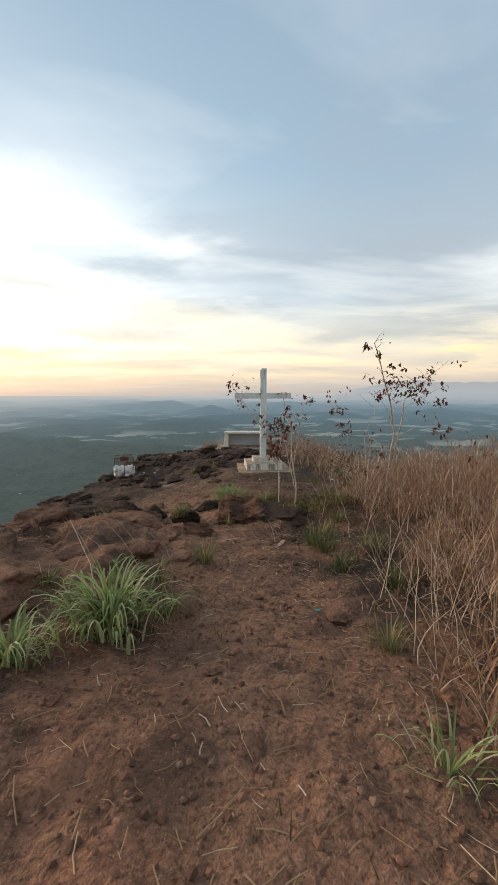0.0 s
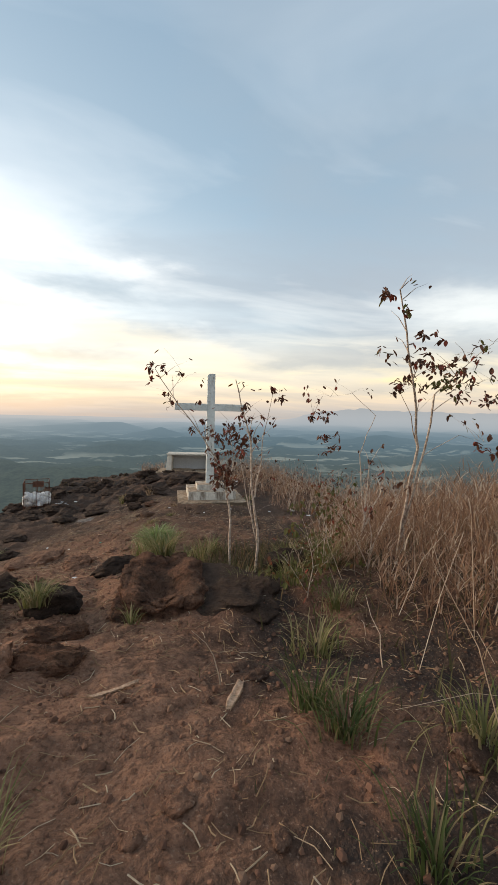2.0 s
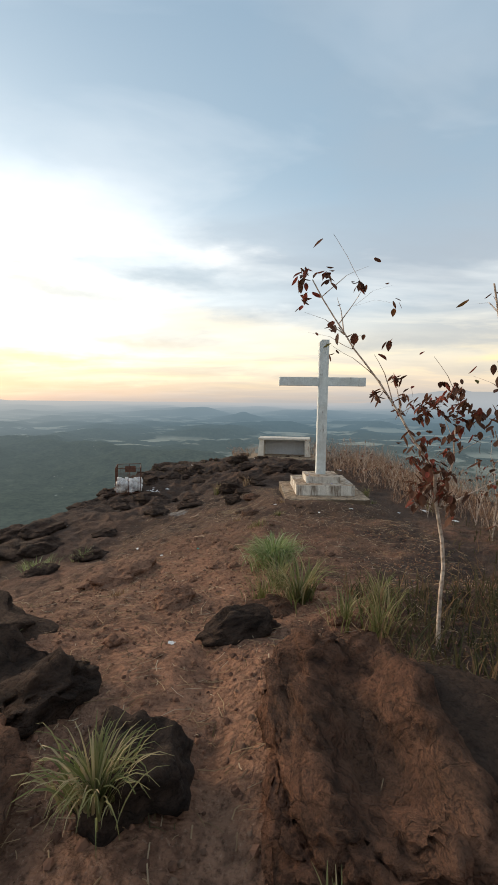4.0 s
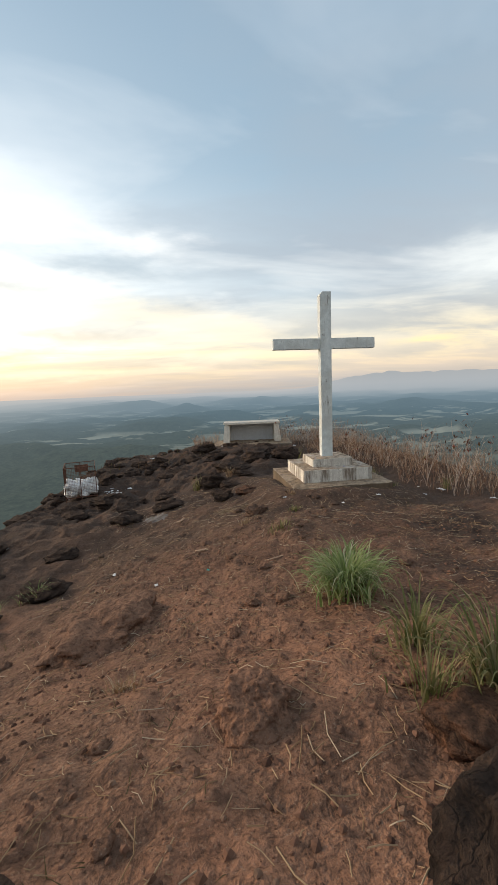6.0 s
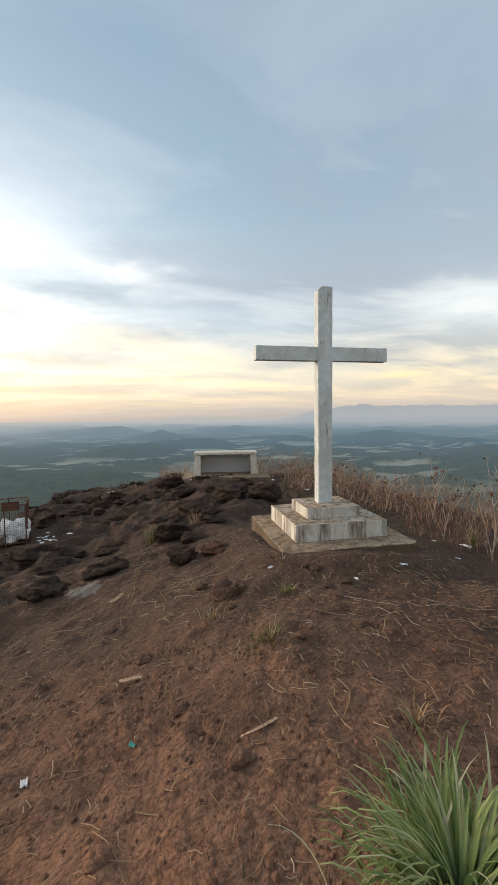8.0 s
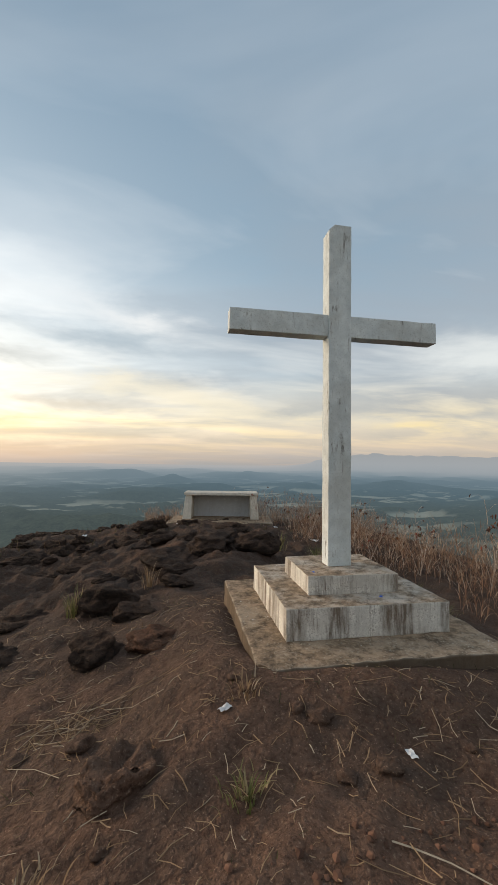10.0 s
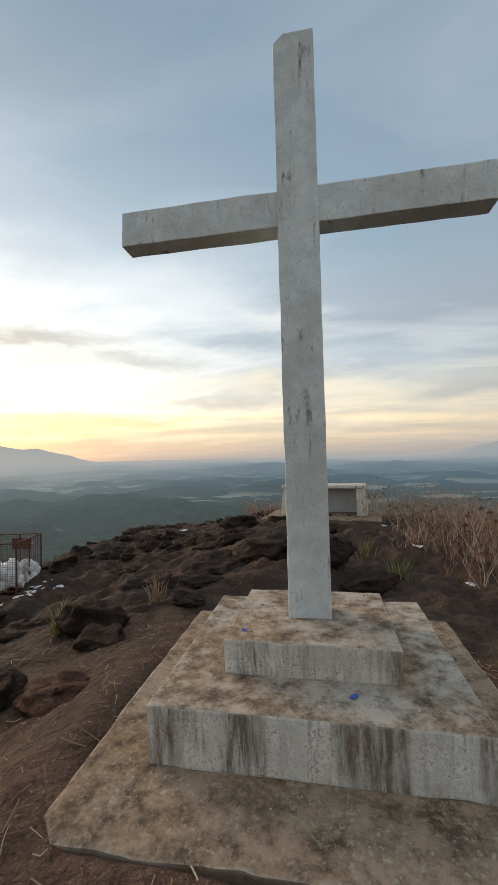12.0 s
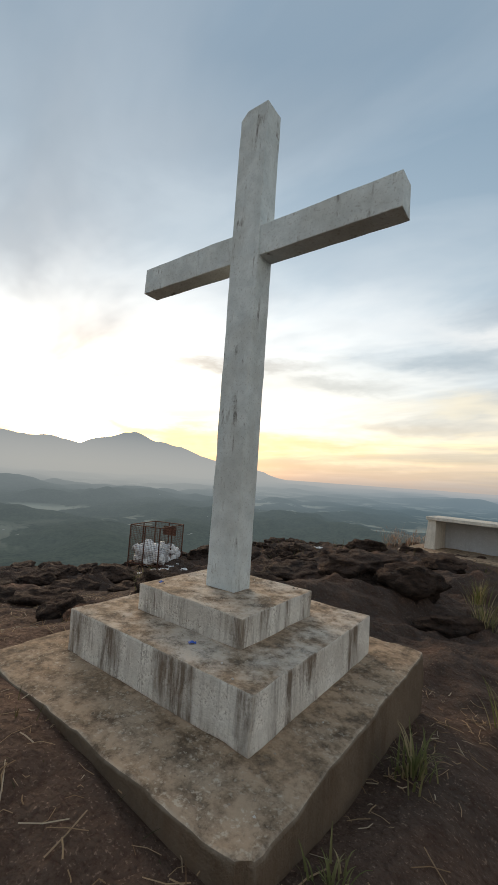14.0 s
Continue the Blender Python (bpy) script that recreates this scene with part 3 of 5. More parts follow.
def worn_box(x0, x1, y0, y1, z0, z1, bevel=0.012, jitter=0.004, cell=0.12, seed=0):
    """A cast block whose faces wave a little and whose edges are rounded and chipped."""
    bm = bmesh.new()
    bmesh.ops.create_cube(bm, size=1.0)
    for v in bm.verts:
        v.co = Vector((x0 if v.co.x < 0 else x1, y0 if v.co.y < 0 else y1, z0 if v.co.z < 0 else z1))
    bmesh.ops.bevel(bm, geom=bm.edges[:], offset=bevel, segments=2, affect="EDGES", profile=0.6)
    for axis, lo, hi in ((0, x0, x1), (1, y0, y1), (2, z0, z1)):
        count = max(1, int((hi - lo) / cell))
        normal = Vector([1 if k == axis else 0 for k in range(3)])
        for i in range(1, count):
            spot = normal * (lo + (hi - lo) * i / count)
            bmesh.ops.bisect_plane(bm, geom=bm.verts[:] + bm.edges[:] + bm.faces[:], plane_co=spot, plane_no=normal)
    shift = Vector((seed * 3.1, seed * 1.7, seed * 0.9))
    for v in bm.verts:
        edge = sum((min(abs(v.co[k] - lo), abs(v.co[k] - hi)) < bevel * 1.5) for k, lo, hi in ((0, x0, x1), (1, y0, y1), (2, z0, z1)))
        amount = jitter * (2.2 if edge > 1 else 1.0)
        v.co += amount * noise.noise_vector(v.co * 4.3 + shift) + 0.5 * amount * noise.noise_vector(v.co * 15 + shift)
    return bm


# ---- hilltop ground and the far country ----
def spread(lo, hi, step, far, growth):
    inner = np.arange(lo, hi, step)
    outer, d, s = [], 0.0, step
    while d < far:
        s *= growth
        d += s
        outer.append(d)
    outer = np.array(outer)
    return np.concatenate([lo - outer[::-1], inner, hi - step + outer])


def make_ground():
    xs, ys = spread(-4.4, 4.6, 0.042, 160, 1.09), spread(0.4, 27.0, 0.042, 160, 1.07)
    gx, gy = np.meshgrid(xs, ys)
    gz = np.maximum(height(gx, gy), -128)
    verts = np.stack([gx, gy, gz], -1).reshape(-1, 3)
    w, h = len(xs), len(ys)
    i = (np.arange(h - 1)[:, None] * w + np.arange(w - 1)[None, :]).ravel()
    faces = np.stack([i, i + 1, i + 1 + w, i + w], 1)
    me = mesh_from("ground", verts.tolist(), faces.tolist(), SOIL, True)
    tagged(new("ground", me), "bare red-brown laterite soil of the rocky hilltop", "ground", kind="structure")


def ridge_height(az):
    """Elevation in degrees of the distant ranges by compass angle."""
    west = np.interp(az, (-100, -84, -74, -69, -66, -63, -61.3, -59.8, -58.5, -56, -54.2, -53, -52.2, -50.5, -48.5, -46.5, -45, -43.5, -42, -40, -38.5, -36, -31), (1.5, 2.6, 3.2, 3.6, 3.3, 3.5, 3.15, 2.9, 3.5, 4.0, 4.7, 5.05, 4.85, 4.1, 3.65, 3.45, 2.9, 2.3, 1.95, 1.6, 1.7, 1.0, 0.0))
    east = np.interp(az, (4, 10, 15, 18.5, 22, 27, 31, 36, 41, 48, 56, 75, 100), (0.0, 0.03, 0.15, 0.5, 1.15, 1.65, 1.4, 1.35, 1.2, 1.4, 1.3, 1.0, 0.0))
    return west + east


def make_valley():
    az = np.radians(np.concatenate([np.arange(-105, 75, 0.22), np.arange(75, 255, 3.0)]))
    r = 70 * (4750 / 70) ** np.linspace(0, 1, 150)
    ga, gr = np.meshgrid(az, r)
    gx, gy = np.sin(ga) * gr, np.cos(ga) * gr
    hills = fractal(gx / 420, gy / 420, 71, 3)
    hills = hills * np.clip((gr - 400) / 1300, 0.04, 1)
    canopy = fractal(gx / 26, gy / 26, 91, 3) * np.clip(1.4 - gr / 1500, 0, 1)
    gz = -130 + 42 * np.clip(1.25 - gr / 3800, 0.06, 1) * np.clip(hills, -0.12, 2) + 4.5 * canopy * np.clip(hills * 4 + 0.5, 0, 1)
    knolls = np.clip(fractal(gx / 190, gy / 190, 111, 3), -0.1, 2) * np.clip((gr - 350) / 400, 0, 1) * np.clip(1.3 - gr / 3200, 0.1, 1)
    gz = gz + 26 * knolls - 40 * np.clip(1 - gr / 170, 0, 1)
    deg = np.degrees(ga)
    crag = 1 + np.where(ga > 0, 0.10, 0.0) * vnoise(deg * 1.1, gr * 0 + 7.7, 85) + 0.03 * vnoise(deg * 0.6, gr * 0 + 3.3, 83) + 0.028 * vnoise(deg * 1.4, gr * 0 + 1.1, 84)
    top = 4250 * np.tan(np.radians(ridge_height(deg) * crag))
    shape = np.exp(-(np.clip(4250 - gr, 0, None) / 420) ** 2)
    gz = gz + 112 * (gr / 4750) ** 1.4
    blend = shape * np.clip(ridge_height(deg) * 1.5, 0, 1)
    gz = gz * (1 - blend) + top * blend
    verts = np.stack([gx, gy, gz], -1).reshape(-1, 3)
    w, h = len(az), len(r)
    i = (np.arange(h - 1)[:, None] * w + np.arange(w)[None, :])
    j = (np.arange(h - 1)[:, None] * w + (np.arange(w)[None, :] + 1) % w)
    faces = np.stack([i.ravel(), i.ravel() + w, j.ravel() + w, j.ravel()], 1)
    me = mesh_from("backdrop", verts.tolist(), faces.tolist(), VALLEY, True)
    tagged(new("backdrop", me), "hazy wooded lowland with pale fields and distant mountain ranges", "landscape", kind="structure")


make_ground()
make_valley()

# ---- the cross and its stepped base ----
def make_cross():
    mon = empty("cross_monument", 2.06, 16.37, -1.95, "tall white-painted concrete cross on a stained three-tier stepped base", "cross")

    def add(name, bm, mat, label=""):
        ob = part(name, bm, mat, mon, label, True)
        ob.matrix_parent_inverse = mon.matrix_world.inverted()
        for poly in ob.data.polygons:
            poly.use_smooth = False
        return ob

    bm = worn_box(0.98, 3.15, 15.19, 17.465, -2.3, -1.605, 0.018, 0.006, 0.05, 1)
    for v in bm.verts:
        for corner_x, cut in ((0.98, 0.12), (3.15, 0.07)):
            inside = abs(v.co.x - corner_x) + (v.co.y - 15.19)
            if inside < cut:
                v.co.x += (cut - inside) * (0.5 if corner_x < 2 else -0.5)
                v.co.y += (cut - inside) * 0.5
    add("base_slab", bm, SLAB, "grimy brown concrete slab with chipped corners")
    add("lower_step", worn_box(1.30, 2.845, 15.61, 17.115, -1.61, -1.333, 0.012, 0.003, 0.05, 2), STEP, "limewashed step with dark runs down its sides")
    add("upper_step", worn_box(1.60, 2.525, 15.93, 16.767, -1.34, -1.156, 0.010, 0.003, 0.05, 3), STEP, "limewashed step with worn edges")
    bm = worn_box(1.925, 2.183, 16.266, 16.452, -1.17, 2.53, 0.009, 0.002, 0.06, 4)
    for v in bm.verts:
        if v.co.z > 2.30:
            over = (v.co.z - 2.53) + max(0.0, 1.985 - v.co.x) * 1.1
            if over > 0:
                v.co.z -= min(over, 0.10)
    add("post", bm, POST)
    add("crossarm", worn_box(0.853, 3.216, 16.288, 16.448, 1.292, 1.527, 0.007, 0.002, 0.06, 5), POST)


# ---- the altar table at the far end ----
def make_altar():
    ob = empty("altar_table", 2.15, 29.05, -2.39, "cream limewashed concrete altar table with a recessed back panel", "altar", rz=-8)

    def add(name, bm, mat, label=""):
        p = part(name, bm, mat, ob, label)
        return p

    add("tabletop", worn_box(-1.52, 1.52, -0.42, 0.75, 0.98, 1.09, 0.015, 0.006, 0.2, 7), ALTAR)
    for side in (-1, 1):
        bm = worn_box(-0.13, 0.13, -0.36, 0.70, -0.1, 0.98, 0.015, 0.006, 0.2, 8 + side)
        for v in bm.verts:
            v.co.x += side * (1.33 + 0.07 * (0.98 - v.co.z)) + (0.05 * (0.98 - v.co.z)) * (1 if v.co.x > 0 else -1)
        add("leg", bm, ALTAR)
    add("back_panel", worn_box(-1.22, 1.22, 0.58, 0.67, -0.1, 0.98, 0.01, 0.004, 0.3, 12), PANEL, "grey-stained panel under the tabletop")
    slab = empty("altar_platform", 2.2, 28.9, -2.45, "low earth-stained concrete platform under the altar", "platform", rz=-8)
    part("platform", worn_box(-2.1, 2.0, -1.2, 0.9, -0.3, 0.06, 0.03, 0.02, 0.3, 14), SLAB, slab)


# ---- boulders ----
def rock_mesh(name, seed, mat, sub=5, rough=1.0):
    """An angular stone: a sphere cut by random planes, then broken up by noise."""
    rnd = random.Random(seed)
    cuts = []
    for _ in range(11):
        d = Vector((rnd.gauss(0, 1), rnd.gauss(0, 1), rnd.gauss(0, 1))).normalized()
        cuts.append((d, rnd.uniform(0.62, 0.95)))
    cuts.append((Vector((rnd.uniform(-0.2, 0.2), rnd.uniform(-0.2, 0.2), 1)).normalized(), rnd.uniform(0.55, 0.8)))
    bm = bmesh.new()
    bmesh.ops.create_icosphere(bm, subdivisions=sub, radius=1.0)
    off = Vector((seed * 7.7, seed * 3.3, seed * 5.1))
    for v in bm.verts:
        d = v.co.normalized()
        r = 1.0
        for normal, dist in cuts:
            c = normal.dot(d)
            if c > 0.05:
                r = min(r, dist / c)
        p = d * r
        r += rough * (0.13 * noise.noise(p * 1.9 + off) + 0.07 * noise.noise(p * 4.7 + off) + 0.03 * noise.noise(p * 10 + off) + 0.014 * noise.noise(p * 23 + off))
        ledge = 0.05 * math.sin(9 * p.z + 3 * noise.noise(p * 1.5 + off))
        v.co = d * (r + rough * ledge)
    return mesh_of(name, bm, mat, True)


def ledge_mesh(name, seed, mat, cuts=36):
    """A broad, flat-topped outcrop: a rounded block with level beds broken back from one another."""
    bm = bmesh.new()
    bmesh.ops.create_cube(bm, size=2.0)
    bmesh.ops.subdivide_edges(bm, edges=bm.edges[:], cuts=cuts, use_grid_fill=True)
    off = Vector((seed * 2.9, seed * 4.3, seed * 1.3))
    for v in bm.verts:
        p = v.co / sum(abs(c) ** 4.5 for c in v.co) ** (1 / 4.5)
        wave = noise.noise(p * 1.3 + off)
        bed = noise.noise(Vector((p.x * 0.5, p.y * 0.5, p.z * 3.6 + 0.8 * wave)) + off)
        bed = 0.11 * math.floor(bed * 4) / 4 + 0.04 * bed
        out = 1 + bed * (1 - 0.6 * max(p.z, 0)) + 0.16 * wave + 0.11 * noise.noise(p * 3.7 + off) + 0.06 * noise.noise(p * 9 + off) + 0.025 * noise.noise(p * 21 + off)
        split = abs(noise.noise(Vector((p.x * 1.6, p.y * 1.1, p.z * 0.4)) * 1.5 + off))
        out -= 0.12 * max(0.0, 1 - split / 0.06)
        v.co = Vector((p.x * out, p.y * out, p.z * (1 + 0.45 * wave + 1.6 * (out - 1) + 0.16 * math.floor(3 * noise.noise(p * 1.9 + off)))))
    return mesh_of(name, bm, mat, True)


BLACK_ROCKS = [rock_mesh("boulder", k, ROCK_BLACK, 5, 1.35) for k in range(6)]
RED_ROCKS = [rock_mesh("boulder", 22 + k, ROCK_RED, 5, 1.4) for k in range(2)]
EARTH_ROCKS = [rock_mesh("boulder", 50 + k, SOIL, 6, 1.7) for k in range(4)]
OUTCROP = ledge_mesh("boulder", 3, ROCK_RED)
SLAB_ROCKS = [ledge_mesh("boulder", 5 + k, (ROCK_RED, SOIL, ROCK_BLACK)[k], 16) for k in range(3)]
CLODS = [rock_mesh("stone", 60 + k, SOIL, 3, 2.0) for k in range(4)]
SMALL_ROCKS = [rock_mesh("stone", 40 + k, ROCK_RED if k % 2 else ROCK_BLACK, 2) for k in range(6)]


def boulder(me, x, y, sx, sy, sz, sink=0.35, rz=0.0, label="", group="boulders", name="boulder", tilt=0.0):
    ob = new(name, me)
    z = ground_z(x, y) + sz * (1 - 2 * sink) * 0.72
    ob.matrix_world = pose(x, y, z, tilt, tilt * 0.5, rz) @ Matrix.Diagonal((sx, sy, sz, 1))
    return tagged(ob, label, "boulder" if name == "boulder" else "stone", group)


def make_boulders():
    red = "weathered red-brown laterite boulder half sunk in soil"
    black = "dark blackened rock outcrop on the hilltop"
    # beside the path's narrow step
    boulder(OUTCROP, 0.60, 6.98, 0.46, 0.66, 0.17, 0.47, 2, "broad cracked red-brown rock outcrop beside the path", tilt=4)
    boulder(BLACK_ROCKS[4], 1.28, 6.78, 0.50, 0.70, 0.20, 0.50, 30, "dark burnt rock beside the outcrop")
    boulder(BLACK_ROCKS[5], 2.15, 7.75, 0.34, 0.30, 0.26, 0.42, 60, "dark burnt rock below the saplings")
    boulder(BLACK_ROCKS[0], 0.02, 8.50, 0.40, 0.20, 0.20, 0.30, 25, "flat dark overhanging rock ledge")
    boulder(BLACK_ROCKS[1], -0.44, 6.92, 0.26, 0.34, 0.28, 0.42, 10, "dark boulder with a tuft of dry grass")
    boulder(SLAB_ROCKS[0], -0.24, 6.25, 0.22, 0.14, 0.07, 0.42, 8, "flat reddish stone slab beside the path")
    boulder(SLAB_ROCKS[0], -0.18, 5.72, 0.24, 0.17, 0.07, 0.42, -14, "flat reddish stone slab beside the path")
    boulder(SLAB_ROCKS[1], -0.95, 5.35, 0.62, 0.42, 0.20, 0.45, 12, "broad earth-covered rock slab on the bank")
    boulder(SLAB_ROCKS[2], -1.50, 7.60, 0.52, 0.36, 0.20, 0.38, -15, "flat layered rock slab")
    boulder(RED_ROCKS[0], -1.45, 6.55, 0.60, 0.55, 0.24, 0.40, 40, red)
    boulder(BLACK_ROCKS[3], -2.5, 8.6, 0.85, 0.50, 0.26, 0.35, 5, "flat layered rock slab")
    boulder(RED_ROCKS[1], -2.6, 6.2, 0.8, 0.7, 0.36, 0.40, 80, red)
    earth = "earth-covered rock hump on the bank beside the path"
    boulder(EARTH_ROCKS[0], -1.25, 4.6, 0.95, 0.75, 0.34, 0.42, 70, earth)
    boulder(EARTH_ROCKS[1], -2.4, 3.6, 1.1, 0.95, 0.42, 0.42, 130, earth)
    boulder(EARTH_ROCKS[2], -0.95, 3.5, 0.55, 0.50, 0.24, 0.42, 10, earth)
    boulder(EARTH_ROCKS[3], -1.6, 5.6, 0.80, 0.55, 0.28, 0.42, 200, earth)
    boulder(EARTH_ROCKS[1], -0.42, 4.45, 0.42, 0.50, 0.16, 0.42, 20, earth)
    boulder(RED_ROCKS[0], 0.30, 9.05, 0.26, 0.22, 0.13, 0.48, 0, "red-brown rock below a grass tuft")
    # clearing
    boulder(EARTH_ROCKS[0], -2.0, 11.6, 0.55, 0.66, 0.24, 0.47, -30, "earth-covered rock in the clearing")
    boulder(EARTH_ROCKS[3], -0.70, 9.50, 0.25, 0.23, 0.18, 0.42, 30, "earth-covered rock hump in the clearing")
    boulder(SLAB_ROCKS[1], 0.10, 14.6, 0.20, 0.16, 0.10, 0.50, 30, "low brown rock near the cross")
    boulder(BLACK_ROCKS[5], -0.40, 16.55, 0.30, 0.28, 0.24, 0.40, 20, "squat black rock near the cross")
    boulder(RED_ROCKS[0], 0.16, 16.55, 0.28, 0.26, 0.13, 0.48, 0, "brown rock near the cross")
    boulder(BLACK_ROCKS[1], -0.55, 18.1, 0.42, 0.36, 0.36, 0.40, 0, "rounded black boulder with grass beside it")
    boulder(BLACK_ROCKS[2], 2.15, 21.0, 0.55, 0.50, 0.42, 0.35, 10, "rounded black boulder behind the cross")
    boulder(BLACK_ROCKS[3], 1.2, 21.4, 0.9, 0.6, 0.34, 0.40, 70, black)
    boulder(BLACK_ROCKS[4], 2.9, 20.3, 0.5, 0.4, 0.28, 0.4, 20, black)
    boulder(BLACK_ROCKS[5], 0.2, 20.6, 0.8, 0.55, 0.3, 0.42, 110, black)
    for x, y, s in ((-1.7, 17.0, 0.42), (-2.6, 16.6, 0.5), (-0.1, 17.6, 0.3), (-2.9, 18.2, 0.55), (-1.8, 18.6, 0.4), (0.4, 19.3, 0.35)):
        boulder(BLACK_ROCKS[int(10 * s) % 6], x, y, s * 1.0, s * 0.8, s * 0.55, 0.56, 90 * x, "low black rock ledge sunk in the soil", tilt=6)
    for x, y, s in ((2.3, 28.6, 0.16), (2.7, 28.7, 0.14), (3.0, 28.6, 0.18)):
        boulder(SMALL_ROCKS[0], x, y, s, s * 0.8, s * 0.8, 0.3, 77 * x, "dark clod lying on the ground", "dark clods", "stone")
    for x, y, s in ((1.13, 2.85, 0.11), (0.93, 2.72, 0.06), (0.55, 2.45, 0.05), (0.5, 4.3, 0.05), (1.05, 4.2, 0.05), (0.35, 5.2, 0.06), (0.12, 2.1, 0.06), (0.25, 2.3, 0.05)):
        boulder(CLODS[int(100 * s) % 4], x, y, s, s * 0.8, s * 0.55, 0.3, 77 * x, "brown clod of earth lying on the path", "earth clods", "stone")
    rnd = random.Random(5)
    spots = 0
    while spots < 70:
        y = rnd.uniform(18.5, 32.0)
        x = rnd.uniform(-6.2, 3.8)
        if abs(x - 2.15) < 2.2 and y > 27.0 or (abs(x + 4.5) < 1.3 and abs(y - 21.2) < 1.4) or x > 0.5 and y < 22.5:
            continue
        if (-0.8 + (y - 18) * 0.16) < x < (0.6 + (y - 18) * 0.16) and rnd.random() < 0.8:
            continue
        s = rnd.uniform(0.16, 0.55)
        boulder(rnd.choice(BLACK_ROCKS), x, y, s * rnd.uniform(0.8, 1.4), s * rnd.uniform(0.7, 1.1), s * rnd.uniform(0.45, 0.85), rnd.uniform(0.47, 0.56), rnd.uniform(0, 360), black, tilt=rnd.uniform(-14, 14))
        spots += 1
    for _ in range(16):
        y, x = rnd.uniform(12, 20), rnd.uniform(-6.3, -3.4)
        s = rnd.uniform(0.25, 0.6)
        boulder(rnd.choice(BLACK_ROCKS), x, y, s * 1.2, s, s * 0.55, 0.42, rnd.uniform(0, 360), black)
    for _ in range(110):
        y = rnd.uniform(1.5, 15.5)
        x = rnd.uniform(-3.0, 2.4)
        s = rnd.uniform(0.035, 0.10)
        boulder(rnd.choice(CLODS), x, y, s, s * rnd.uniform(0.6, 1.0), s * 0.6, 0.35, rnd.uniform(0, 360), "small stone lying on the soil", "loose stones", "stone")


# ---- grass, reeds, scrub ----
def add_blade(verts, faces, base, heading, length, width, lean, droop, segs=5, leaf=False):
    """A folded strip that rises and bows over."""
    side = Vector((-math.sin(heading), math.cos(heading), 0))
    out = Vector((math.cos(heading), math.sin(heading), 0))
    p, angle, start = Vector(base), lean, len(verts)
    for s in range(segs + 1):
        f = s / segs
        w = (width * math.sin(math.pi * (0.08 + 0.92 * f)) if leaf else width * (1 - f ** 1.6)) * 0.5 + 0.0006
        fold = Vector((0, 0, -w * 0.5))
        verts.extend([p - side * w, p + fold, p + side * w])
        step = length / segs
        p = p + (out * math.sin(angle) + Vector((0, 0, math.cos(angle)))) * step
        angle += droop / segs * ((0.45 + 1.1 * f) if segs < 6 else (0.25 + 2.3 * f * f))
    for s in range(segs):
        a = start + 3 * s
        faces.extend([(a, a + 1, a + 4, a + 3), (a + 1, a + 2, a + 5, a + 4)])


def add_stem(verts, faces, points, r0, r1, sides=3):
    start = len(verts)
    n = len(points)
    for k, p in enumerate(points):
        r = r0 + (r1 - r0) * k / (n - 1)
        for s in range(sides):
            a = 2 * math.pi * s / sides
            verts.append(Vector(p) + Vector((math.cos(a) * r, math.sin(a) * r, 0)))
    for k in range(n - 1):
        for s in range(sides):
            a, b = start + k * sides + s, start + k * sides + (s + 1) % sides
            faces.append((a, b, b + sides, a + sides))


def tussock(x, y, tall, wide, count, mat, label, seed, name="grass_tussock", droop=1.5, blade=0.011, up=0.0):
    rnd = random.Random(seed)
    verts, faces = [], []
    for _ in range(count):
        a, d = rnd.uniform(0, 2 * math.pi), abs(rnd.gauss(0, 0.5)) * wide * 0.30
        h = a + rnd.gauss(0, 0.6)
        d *= 1.5 if mat is GREEN else 1.0
        bx, by = math.cos(a) * d, math.sin(a) * d
        base = (bx, by, ground_z(x + bx, y + by) - ground_z(x, y) - 0.02)
        add_blade(verts, faces, base, h, tall * rnd.uniform(0.55, 1.15), blade * rnd.uniform(0.6, 1.3), rnd.uniform(0.02, 0.38), droop * rnd.uniform(0.8, 1.7), 8 if mat is GREEN else 6)
    ob = new(name, mesh_from(name, verts, faces, mat, True))
    ob.location = (x, y, ground_z(x, y) + up)
    if mat is GREEN:
        verts, faces = [], []
        for _ in range(count // 4):
            a, d = rnd.uniform(0, 2 * math.pi), rnd.uniform(0.1, 0.3) * wide
            bx, by = math.cos(a) * d, math.sin(a) * d
            base = (bx, by, ground_z(x + bx, y + by) - ground_z(x, y) + rnd.uniform(0, 0.08))
            add_blade(verts, faces, base, a + rnd.gauss(0, 0.5), tall * rnd.uniform(0.25, 0.6), blade * rnd.uniform(0.4, 0.9), rnd.uniform(0.5, 1.4), rnd.uniform(0.6, 1.6), 4)
        part("dry_skirt", mesh_from("dry_skirt", verts, faces, STRAW, True), None, ob, "dead straw-coloured blades hanging at its foot")
    return tagged(ob, label, "grass", "grass tussocks")


